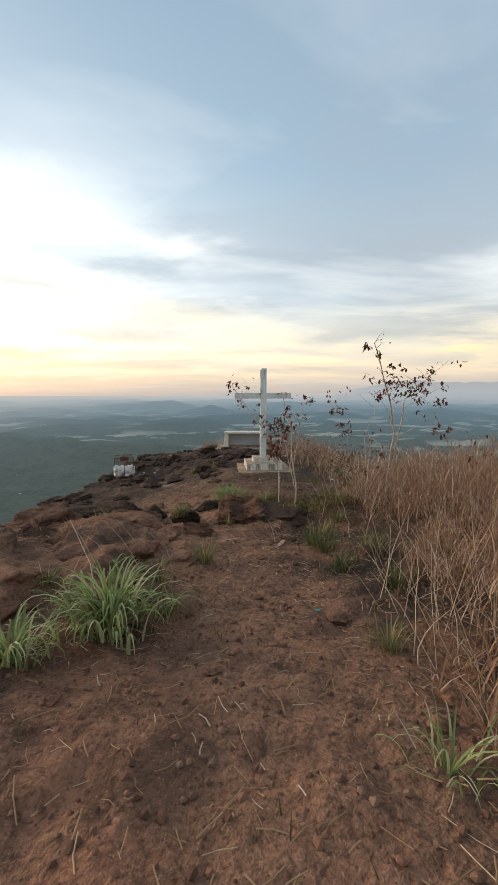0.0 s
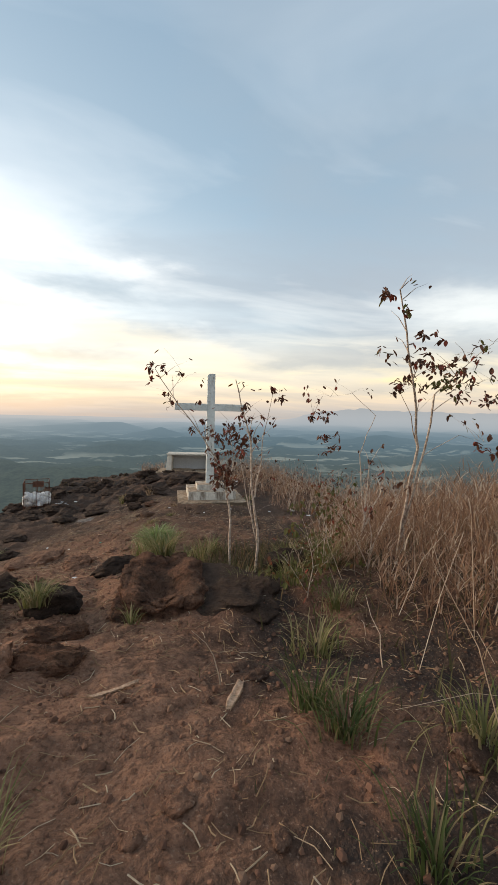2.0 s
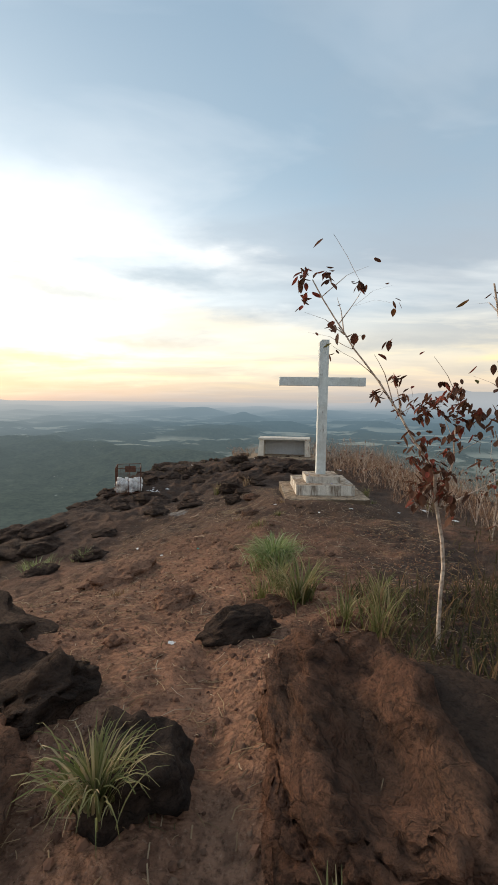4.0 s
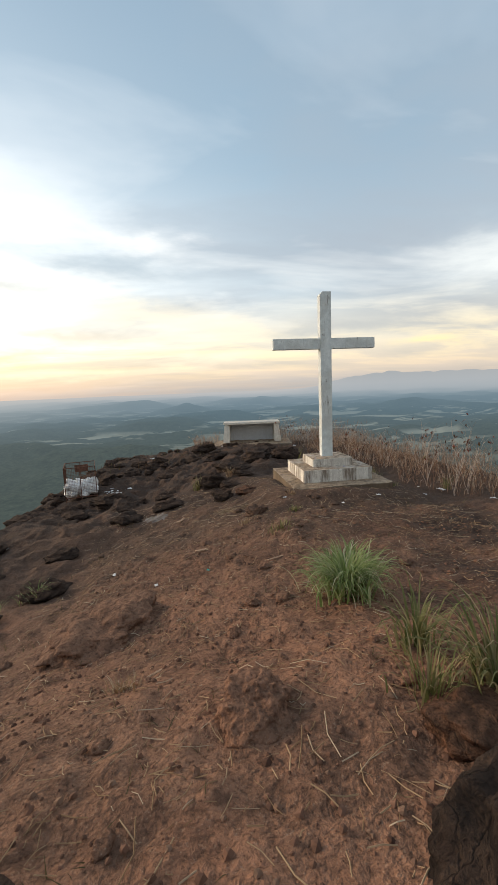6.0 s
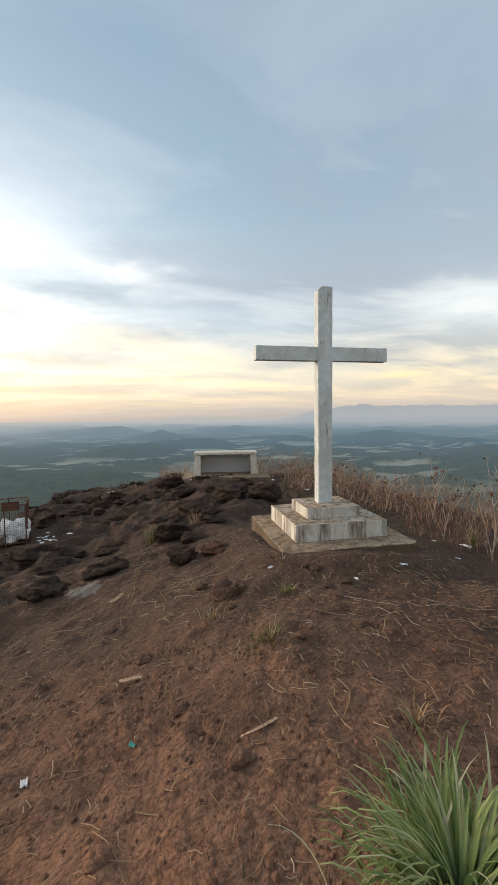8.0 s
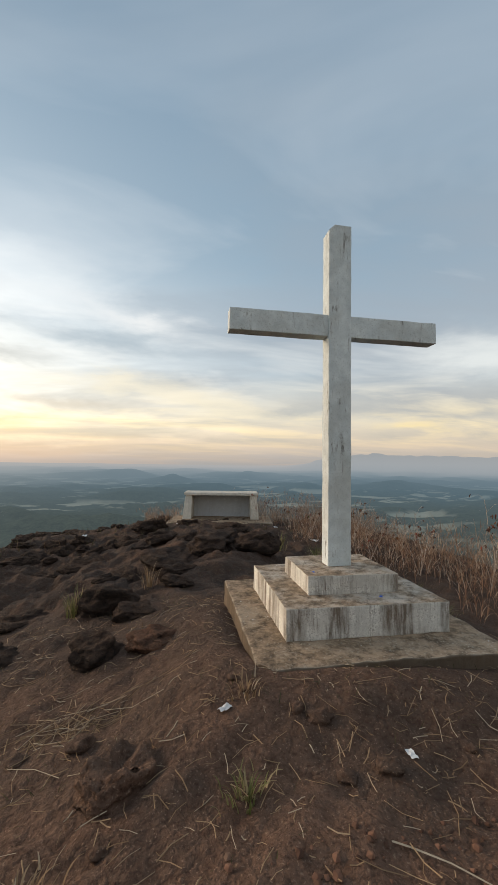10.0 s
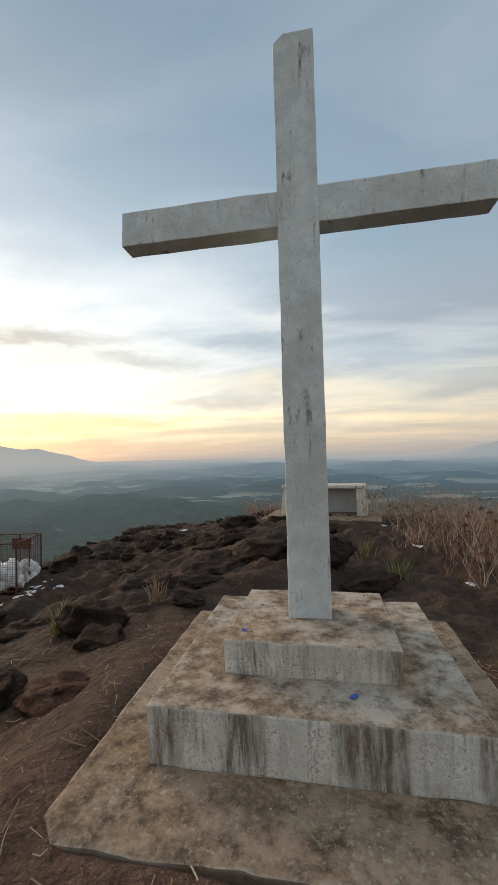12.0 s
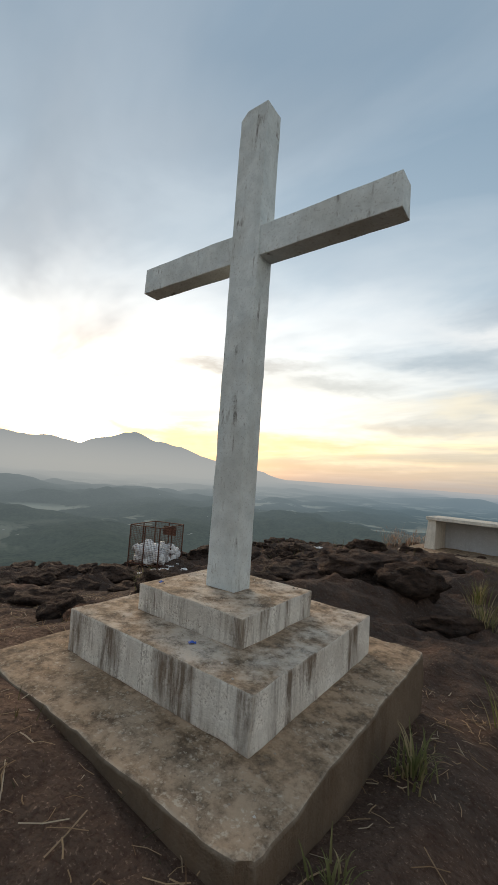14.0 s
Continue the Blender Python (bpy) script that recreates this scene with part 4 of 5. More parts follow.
def make_grass():
    lush = "lush green lemongrass tussock on bare soil"
    tussock(-0.68, 2.78, 0.60, 0.66, 210, GREEN, lush, 1, droop=2.9, blade=0.024)
    tussock(-1.2, 2.3, 0.42, 0.6, 110, GREEN, lush, 2, droop=2.7, blade=0.02)
    tussock(1.15, 1.25, 0.30, 0.5, 36, GREEN, "sparse green grass tuft at the path's edge", 3, droop=2.2)
    tussock(0.40, 9.75, 0.50, 0.5, 70, OLIVE, "long olive grass tuft at the clearing's edge", 32, droop=2.4, blade=0.018)
    tussock(0.42, 11.02, 0.58, 0.62, 540, GREEN, "dense bright green lemongrass tussock in the clearing", 4, droop=2.5, blade=0.020)
    tussock(0.58, 9.25, 0.55, 0.7, 120, OLIVE, "half-dry grass tuft beside the tussock", 5, droop=2.3, blade=0.020)
    tussock(0.20, 9.30, 0.36, 0.5, 60, OLIVE, "thin half-dry grass tuft", 6)
    tussock(-0.52, 6.68, 0.32, 0.42, 150, OLIVE, "dry olive grass tuft growing on a rock", 7, droop=2.8, up=0.13)
    tussock(0.33, 6.30, 0.22, 0.22, 26, OLIVE, "small grass tuft beside the boulder", 8)
    tussock(-0.98, 18.1, 0.40, 0.4, 90, OLIVE, "yellow-green grass tuft beside a black rock", 9, droop=0.9)
    tussock(-4.2, 13.0, 0.35, 0.9, 130, GREEN, "low yellow-green grass patch at the slope's edge", 10)
    tussock(-1.9, 7.7, 0.28, 0.7, 110, GREEN, "short green grass on a rock slab", 11)
    tussock(-3.5, 13.6, 0.30, 0.5, 70, GREEN, "low yellow-green grass patch at the slope's edge", 12)
    tussock(3.25, 20.4, 0.46, 0.5, 90, OLIVE, "dry grass tuft on blackened ground", 13, droop=1.0)
    tussock(2.95, 22.4, 0.50, 0.5, 90, OLIVE, "dry grass tuft on blackened ground", 14, droop=1.0)
    tussock(-0.05, 18.8, 0.38, 0.3, 50, STRAW, "thin dry straw tuft among the rocks", 15, droop=0.9)
    tussock(3.75, 17.6, 0.34, 0.4, 60, OLIVE, "thin dry grass tuft beside the slab", 16, droop=1.0)
    tussock(1.45, 4.9, 0.32, 0.6, 80, WEED, "green grass tuft at the path's edge", 17)
    tussock(1.55, 4.0, 0.26, 0.7, 80, WEED, "low green weeds at the path's edge", 18)
    tussock(0.0, 4.2, 0.34, 0.4, 70, OLIVE, "olive grass tuft at the path's edge", 19)
    tussock(-0.45, 3.6, 0.34, 0.4, 60, OLIVE, "olive grass tuft at the path's edge", 20)
    tussock(1.35, 2.3, 0.26, 0.4, 60, OLIVE, "low olive weeds below the reeds", 21)
    tussock(1.1, 8.3, 0.42, 0.5, 70, OLIVE, "thin grass tuft below the saplings", 22)
    tussock(0.9, 12.0, 0.22, 0.5, 50, STRAW, "flattened dry grass on bare soil", 23, droop=2.0)
    for k, (x, y, h, m) in enumerate(((1.55, 4.7, 0.42, WEED), (1.75, 5.6, 0.46, OLIVE), (2.2, 6.3, 0.4, OLIVE), (2.0, 7.0, 0.55, OLIVE), (2.5, 7.4, 0.7, OLIVE), (2.8, 7.8, 0.8, OLIVE), (2.3, 8.2, 0.5, OLIVE), (1.9, 3.4, 0.34, WEED), (2.1, 4.4, 0.4, OLIVE), (1.5, 7.0, 0.4, OLIVE), (0.9, 8.6, 0.4, OLIVE), (1.3, 8.9, 0.45, OLIVE), (-1.4, 3.3, 0.3, OLIVE), (-0.9, 4.0, 0.3, OLIVE), (-1.9, 5.3, 0.3, STRAW), (-0.3, 3.1, 0.3, OLIVE))):
        tussock(x, y, h * 0.75, 0.7, 85, m, "half-dry wild grass tuft at the path's edge" if m is not WEED else "dark green wild grass tuft at the path's edge", 60 + k, droop=1.9)
    tussock(0.25, 13.2, 0.15, 0.6, 90, OLIVE, "sparse dark olive weeds on bare soil", 25, droop=1.6)
    tussock(0.75, 14.3, 0.13, 0.5, 60, OLIVE, "sparse dark olive weeds on bare soil", 26, droop=1.6)
    tussock(0.85, 15.0, 0.12, 0.4, 40, STRAW, "dry grass at the slab's edge", 27, droop=1.6)
    tussock(3.3, 15.5, 0.13, 0.4, 40, OLIVE, "dry grass at the slab's edge", 28, droop=1.6)
    tussock(3.35, 16.4, 0.24, 0.4, 60, OLIVE, "thin grass at the slab's edge", 29, droop=1.6)
    tussock(-0.2, 14.0, 0.16, 0.6, 50, STRAW, "flattened dry grass on bare soil", 30, droop=2.0)
    tussock(-1.6, 10.2, 0.14, 0.6, 60, STRAW, "flattened dry grass on bare soil", 31, droop=2.0)
    tussock(5.3, 16.6, 0.4, 0.4, 60, OLIVE, "thin dry grass tuft near the reeds", 24, droop=1.0)


def reed_zone(rnd):
    """A spot in the dry reed belt along the walk's east side."""
    while True:
        x, y = rnd.uniform(1.2, 8.8), rnd.uniform(0.6, 14.0)
        border = np.interp(y, (0.6, 2.0, 3.5, 5.0, 7.0, 10.0, 12.0, 15.0), (1.6, 1.55, 2.35, 2.85, 2.55, 3.4, 4.7, 5.8))
        if x > border + 0.25 * math.sin(3 * y):
            return x, y, x - border


def make_reeds():
    rnd = random.Random(9)
    verts, faces = [], []

    def stalk(x, y, tall):
        z, a, lean = ground_z(x, y) - 0.03, rnd.uniform(0, 6.28), min(1.0, abs(rnd.gauss(0, 0.55)))
        dx, dy = math.cos(a) * lean, math.sin(a) * lean
        pts = [(x + dx * tall * f * f, y + dy * tall * f * f, z + tall * f) for f in (0, 0.33, 0.66, 1.0)]
        add_stem(verts, faces, pts, rnd.uniform(0.0014, 0.0038), 0.0009)
        for _ in range(rnd.randint(4, 8)):
            f = rnd.uniform(0.1, 0.95)
            add_blade(verts, faces, (x + dx * tall * f * f, y + dy * tall * f * f, z + tall * f), rnd.uniform(0, 6.28), rnd.uniform(0.12, 0.36), rnd.uniform(0.005, 0.012), rnd.uniform(0.2, 0.9), rnd.uniform(0.8, 2.6), 3)

    for _ in range(6200):
        x, y, deep = reed_zone(rnd)
        stalk(x, y, rnd.uniform(0.45, 1.15) * (1.0 if y < 9 else 1.15) * min(1.0, 0.40 + 0.60 * deep))
    for _ in range(1700):
        x, y = rnd.uniform(3.6, 8.8), rnd.uniform(14.5, 30.0)
        if x > (4.1 if y > 19 else 5.0) + 0.5 * math.sin(y):
            stalk(x, y, rnd.uniform(0.3, 1.15) * min(1.0, 0.45 + 0.3 * (x - 4.1)))
    for _ in range(420):
        x, y = rnd.uniform(3.3, 8.0), rnd.uniform(27.0, 32.5)
        stalk(x, y, rnd.uniform(0.5, 1.5))
    for _ in range(120):
        x, y = rnd.uniform(-1.0, 0.5), rnd.uniform(29.0, 32.5)
        stalk(x, y, rnd.uniform(0.3, 0.7))
    ob = new("dry_reeds", mesh_from("dry_reeds", verts, faces, REED))
    tagged(ob, "dense belt of dry tan reeds and dead grass", "reeds", kind="stuff")

    verts, faces = [], []
    for bx, by in ((1.43, 2.1), (1.5, 2.25), (-0.85, 3.0), (-0.8, 3.1), (-0.6, 3.55), (-1.0, 4.0), (-0.35, 4.0), (-1.15, 3.2), (-0.75, 4.4), (0.98, 5.3), (2.05, 5.2)):
        a, tall = rnd.uniform(0, 6.28), rnd.uniform(0.4, 0.75)
        z = ground_z(bx, by) - 0.02
        pts = [(bx + math.cos(a) * tall * 0.5 * f * f + rnd.gauss(0, 0.012), by + math.sin(a) * tall * 0.5 * f * f + rnd.gauss(0, 0.012), z + tall * f) for f in (0, 0.25, 0.5, 0.75, 1.0)]
        add_stem(verts, faces, pts, 0.005, 0.0015, 5)
    for k in range(150):
        x, y = (rnd.uniform(1.3, 3.6), rnd.uniform(0.9, 9.0)) if k < 85 else (rnd.uniform(1.5, 2.5), rnd.uniform(1.4, 3.8))
        if x < np.interp(y, (0.6, 2.0, 4.0, 6.0, 9.0), (1.45, 1.4, 1.7, 2.1, 2.2)):
            continue
        a, lean, tall = rnd.uniform(0, 6.28), rnd.uniform(0.1, 1.6), rnd.uniform(0.4, 1.1)
        z = ground_z(x, y) - 0.02
        top = (x + math.cos(a) * lean * tall * 0.7, y + math.sin(a) * lean * tall * 0.7, z + tall * math.cos(lean * 0.8))
        mid = ((x + top[0]) / 2 + rnd.gauss(0, 0.03), (y + top[1]) / 2 + rnd.gauss(0, 0.03), (z + top[2]) / 2 + 0.06)
        add_stem(verts, faces, [(x, y, z), mid, top], rnd.uniform(0.002, 0.0042), 0.0012, 5)
    ob = new("pale_stalks", mesh_from("pale_stalks", verts, faces, PALE, True))
    tagged(ob, "pale dead stalks leaning out of the reed belt", "stalks", kind="stuff")

    verts, faces = [], []
    for _ in range(5200):
        if rnd.random() < 0.7:
            x, y, _ = reed_zone(rnd)
            x -= rnd.uniform(0, 1.5)
        else:
            y = rnd.uniform(7.2, 9.6)
            x = rnd.uniform(1.0, 3.2)
        if x < trail(y)[0] + trail(y)[1] + 0.15:
            continue
        add_blade(verts, faces, (x, y, ground_z(x, y) - 0.02), rnd.uniform(0, 6.28), rnd.uniform(0.10, 0.40), rnd.uniform(0.006, 0.018), rnd.uniform(0.1, 0.9), rnd.uniform(0.5, 1.8), 3)
    for _ in range(900):
        x, y = rnd.uniform(-7.0, 5.0), rnd.uniform(24.0, 33.0)
        if abs(x - 2.1) < 2.0 and y > 26.5:
            continue
        add_blade(verts, faces, (x, y, ground_z(x, y) - 0.02), rnd.uniform(0, 6.28), rnd.uniform(0.15, 0.4), rnd.uniform(0.008, 0.02), rnd.uniform(0.1, 0.9), rnd.uniform(0.5, 1.8), 3)
    for _ in range(9000):
        x, y = rnd.uniform(-3.2, 3.4), rnd.uniform(0.5, 18.5)
        if abs(x - 2.06) < 1.15 and abs(y - 16.35) < 1.2:
            continue
        if noise.noise(Vector((x * 1.3, y * 1.3, 4.0))) + 0.35 * noise.noise(Vector((x * 4, y * 4, 1.0))) < 0.12:
            continue
        add_blade(verts, faces, (x, y, ground_z(x, y) - 0.01), rnd.uniform(0, 6.28), rnd.uniform(0.03, 0.11), rnd.uniform(0.003, 0.007), rnd.uniform(0.2, 1.3), rnd.uniform(0.3, 1.8), 2)
    ob = new("low_scrub", mesh_from("low_scrub", verts, faces, SCRUB))
    tagged(ob, "low dark olive weeds and scrub under the reeds", "scrub", kind="stuff")


# ---- saplings with withered leaves ----
def sapling(name, stems, leaves, seed, label, spread_leaf=0.20, leaf_size=0.062):
    """stems: lists of places from base to tip with radius; leaves: (tip place, count, green share)."""
    rnd = random.Random(seed)
    x, y, z = stems[0][0][0]
    ob = empty(name, x, y, z, label, "sapling", "saplings by the path")
    origin = Vector((x, y, z))

    def curve(points, r0, r1, wob, kind):
        pts = []
        for k in range(len(points) - 1):
            a, b = Vector(points[k]), Vector(points[k + 1])
            for s in range(4):
                p = a.lerp(b, s / 4)
                pts.append(p + wob * noise.noise_vector(p * 3.1 + Vector((seed, 0, 0))) - origin)
        pts.append(Vector(points[-1]) + wob * noise.noise_vector(Vector(points[-1]) * 3.1 + Vector((seed, 0, 0))) - origin)
        verts, faces = [], []
        add_stem(verts, faces, pts, r0, r1, 6)
        part(kind, mesh_from(kind, verts, faces, BARK, True), None, ob)
        return pts

    ends = []
    for pts, r0 in stems:
        done = curve(pts, r0, r0 * 0.28, 0.035, "trunk" if pts is stems[0][0] else "branch")
        for _ in range(max(3, len(done) // 2)):
            k = rnd.randint(len(done) // 2, len(done) - 1)
            start = done[k] + origin
            a = rnd.uniform(0, 6.28)
            reach = rnd.uniform(0.15, 0.4)
            tip = start + Vector((math.cos(a) * reach, math.sin(a) * reach, rnd.uniform(0.02, 0.3)))
            mid = start.lerp(tip, 0.5) + Vector((0, 0, 0.03))
            curve([start, mid, tip], r0 * 0.3, 0.0015, 0.03, "twig")
            ends.append(tip)
    for kind, mat, share in (("withered_foliage", LEAF, 0), ("green_foliage", LEAF_GREEN, 1)):
        verts, faces = [], []
        spots = list(leaves) + [(tuple(e), 1 + k % 2, 0.1) for k, e in enumerate(ends)]
        for tip, count, green in spots:
            left = int(count * (2.4 if count > 12 else 1.8))
            while left > 0:
                knot = Vector(tip) - origin + Vector((rnd.gauss(0, 1), rnd.gauss(0, 1), rnd.gauss(0, 1))) * spread_leaf * (0.42 if count > 12 else 0.16)
                for _ in range(min(left, rnd.randint(3, 6))):
                    left -= 1
                    if (rnd.random() < green) != bool(share):
                        continue
                    p = knot + Vector((rnd.gauss(0, 1), rnd.gauss(0, 1), rnd.gauss(0, 0.7))) * 0.022
                    a, ln = rnd.uniform(0, 6.28), leaf_size * rnd.uniform(0.7, 1.5)
                    add_blade(verts, faces, p, a, ln, ln * rnd.uniform(0.34, 0.60), rnd.uniform(1.7, 2.9), rnd.uniform(-0.6, 1.2), 4, True)
        if verts:
            part(kind, mesh_from(kind, verts, faces, mat), None, ob, "drooping brown and dark red dead leaves" if not share else "few olive-green leaves")
    return ob


def make_saplings():
    g = ground_z
    sapling("sapling", [([(1.46, 8.1, g(1.46, 8.1)), (1.45, 8.1, -0.12), (1.35, 8.1, 0.36), (1.08, 8.1, 0.79), (0.78, 8.1, 1.22), (0.47, 8.1, 1.66)], 0.017),
                        ([(1.42, 8.1, 0.1), (1.50, 8.1, 0.5), (1.52, 8.15, 0.9)], 0.010), ([(1.42, 8.1, 0.1), (1.66, 8.1, 0.22), (1.88, 8.05, 0.42)], 0.009), ([(0.66, 8.1, 1.40), (0.80, 8.1, 1.62)], 0.005)],
            [((0.40, 8.1, 1.73), 10, 0.0), ((0.50, 8.1, 1.78), 5, 0.0), ((0.60, 8.1, 1.65), 3, 0.0), ((0.78, 8.1, 1.62), 6, 0.0), ((0.44, 8.1, 1.61), 4, 0.0), ((0.64, 8.1, 1.31), 3, 0.0), ((0.90, 8.1, 0.99), 5, 0.0), ((1.01, 8.1, 1.32), 3, 0.0),
             ((1.10, 8.1, 0.86), 14, 0.0), ((1.15, 8.1, 1.05), 4, 0.0), ((1.34, 8.1, 0.80), 16, 0.0), ((1.50, 8.1, 0.84), 30, 0.0), ((1.45, 8.1, 0.96), 10, 0.0), ((1.58, 8.1, 0.77), 16, 0.0), ((1.35, 8.1, 0.40), 26, 0.0), ((1.30, 8.1, 0.26), 20, 0.0), ((1.48, 8.1, 0.20), 20, 0.0), ((1.44, 8.1, 0.58), 22, 0.0)],
            3, "thin bare sapling with withered dark brown leaves beside the path")
    sapling("sapling", [([(1.74, 7.65, g(1.74, 7.65)), (1.75, 7.65, -0.32), (1.65, 7.65, 0.22), (1.63, 7.65, 0.78), (1.52, 7.65, 1.20), (1.41, 7.65, 1.53)], 0.019),
                        ([(1.70, 7.65, 0.1), (1.78, 7.68, 0.7), (1.90, 7.7, 1.40)], 0.009), ([(1.72, 7.62, -0.3), (1.55, 7.6, 0.2), (1.5, 7.6, 0.6)], 0.008), ([(1.75, 7.65, -0.6), (1.66, 7.6, -0.1), (1.58, 7.55, 0.3)], 0.010)],
            [((1.52, 7.65, 1.23), 11, 0.0), ((1.51, 7.65, 1.09), 8, 0.0), ((1.62, 7.65, 0.94), 6, 0.0), ((1.90, 7.65, 1.43), 10, 0.0), ((1.99, 7.65, 1.34), 4, 0.0), ((1.50, 7.6, 0.62), 8, 0.0)],
            4, "pale-stemmed sapling with few withered leaves")
    sapling("sapling", [([(3.34, 8.0, g(3.34, 8.0)), (3.38, 8.0, -0.2), (3.42, 8.0, 0.45)], 0.022), ([(3.36, 8.0, -0.5), (3.58, 8.0, 0.0), (3.66, 8.0, 0.35)], 0.016), ([(3.36, 8.0, -0.3), (3.3, 8.1, 0.6), (3.6, 8.2, 1.15), (3.2, 8.2, 1.46), (2.75, 8.2, 1.40), (2.65, 8.2, 1.15)], 0.008)],
            [((2.80, 8.2, 1.15), 16, 0.0), ((2.62, 8.2, 1.14), 8, 0.0), ((2.88, 8.2, 0.80), 18, 0.0), ((2.98, 8.2, 0.70), 10, 0.0), ((2.14, 8.2, 1.40), 7, 0.0), ((3.4, 8.0, 0.5), 6, 0.0)],
            5, "broken pale sapling stem among the reeds")
    sapling("sapling", [([(3.52, 7.40, g(3.52, 7.40)), (3.47, 7.2, 0.03), (3.48, 7.0, 0.80), (3.27, 6.8, 1.36), (2.98, 6.55, 1.97), (2.78, 6.4, 2.33)], 0.024),
                        ([(3.50, 7.3, -0.37), (3.56, 7.0, 0.76), (3.60, 6.9, 1.38), (3.90, 6.85, 1.69), (4.25, 6.8, 1.98)], 0.017), ([(3.48, 7.0, 0.8), (3.30, 6.9, 1.15), (3.06, 6.8, 1.45)], 0.008), ([(3.58, 6.9, 1.2), (3.95, 6.85, 1.45), (4.27, 6.8, 1.63)], 0.008), ([(3.56, 7.0, 0.7), (3.95, 6.9, 0.95), (4.25, 6.8, 0.85)], 0.008)],
            [((2.67, 6.4, 2.31), 12, 0.05), ((2.85, 6.4, 2.16), 8, 0.5), ((3.19, 6.6, 1.95), 8, 0.1), ((3.34, 6.6, 1.98), 6, 0.1), ((2.77, 6.6, 1.80), 6, 0.2), ((3.26, 6.6, 1.73), 22, 0.0), ((3.04, 6.8, 1.45), 9, 0.0), ((3.22, 6.8, 1.52), 14, 0.2), ((3.86, 6.8, 1.68), 28, 0.1), ((3.61, 6.8, 1.53), 22, 0.75),
             ((3.83, 6.8, 1.38), 9, 0.1), ((3.93, 6.6, 1.93), 7, 0.5), ((4.27, 6.8, 1.63), 7, 0.3), ((4.25, 6.8, 0.82), 18, 0.0), ((4.20, 6.8, 1.36), 18, 0.0), ((3.72, 6.8, 1.62), 14, 0.3)],
            6, "tall pale-stemmed sapling with red and olive leaves")
    for k, (x, y, tall) in enumerate(((4.75, 15.5, 1.75), (5.3, 14.3, 1.6), (5.6, 16.2, 1.6), (4.4, 12.2, 1.5), (5.9, 18.6, 1.6), (2.95, 7.1, 1.1), (4.6, 6.4, 1.3), (5.2, 17.3, 1.2), (6.4, 15.4, 1.7), (4.5, 20.5, 1.0), (5.0, 22.4, 1.2), (4.4, 24.2, 1.1), (5.4, 20.0, 1.3), (4.2, 26.0, 1.1), (6.2, 13.2, 1.6), (3.9, 28.3, 1.2))):
        z = g(x, y)
        sapling("dead_bush", [([(x, y, z), (x + 0.05, y, z + tall * 0.4), (x - 0.05, y + 0.1, z + tall)], 0.010), ([(x, y, z + 0.1), (x + 0.25, y + 0.1, z + tall * 0.55), (x + 0.4, y, z + tall * 0.9)], 0.008),
                              ([(x, y, z + 0.05), (x - 0.25, y, z + tall * 0.5), (x - 0.45, y - 0.1, z + tall * 0.8)], 0.008), ([(x, y, z + 0.2), (x + 0.1, y - 0.2, z + tall * 0.6), (x + 0.15, y - 0.35, z + tall * 0.85)], 0.007)],
                [((x, y, z + tall * 0.7), 6, 0.1), ((x + 0.3, y, z + tall * 0.75), 5, 0.1)], 30 + k, "bare twiggy dead bush among the dry reeds")

    for k, (x, y, tall) in enumerate(((2.45, 7.3, 1.0), (3.05, 8.5, 1.2), (2.0, 6.5, 0.6))):
        z = g(x, y)
        sapling("leafy_shrub", [([(x, y, z), (x + 0.04, y, z + tall * 0.5), (x, y + 0.05, z + tall)], 0.007), ([(x, y, z + 0.05), (x - 0.15, y, z + tall * 0.4), (x - 0.25, y, z + tall * 0.7)], 0.005), ([(x, y, z + 0.05), (x + 0.15, y + 0.1, z + tall * 0.4), (x + 0.28, y, z + tall * 0.75)], 0.005)],
                [((x, y, z + tall * 0.9), 16, 0.97), ((x - 0.2, y, z + tall * 0.6), 20, 0.97), ((x + 0.22, y, z + tall * 0.65), 20, 0.97), ((x, y, z + tall * 0.4), 22, 0.95), ((x + 0.05, y, z + tall * 0.15), 16, 0.9)], 50 + k, "small olive-green leafy shrub below the reeds", 0.26, 0.05)


make_cross()
make_altar()
make_boulders()
make_grass()
make_reeds()
make_saplings()

# ---- litter cage with bags ----
def box_bm(x0, x1, y0, y1, z0, z1):
    bm = bmesh.new()
    bmesh.ops.create_cube(bm, size=1.0)
    for v in bm.verts:
        v.co = Vector((x0 if v.co.x < 0 else x1, y0 if v.co.y < 0 else y1, z0 if v.co.z < 0 else z1))
    return bm


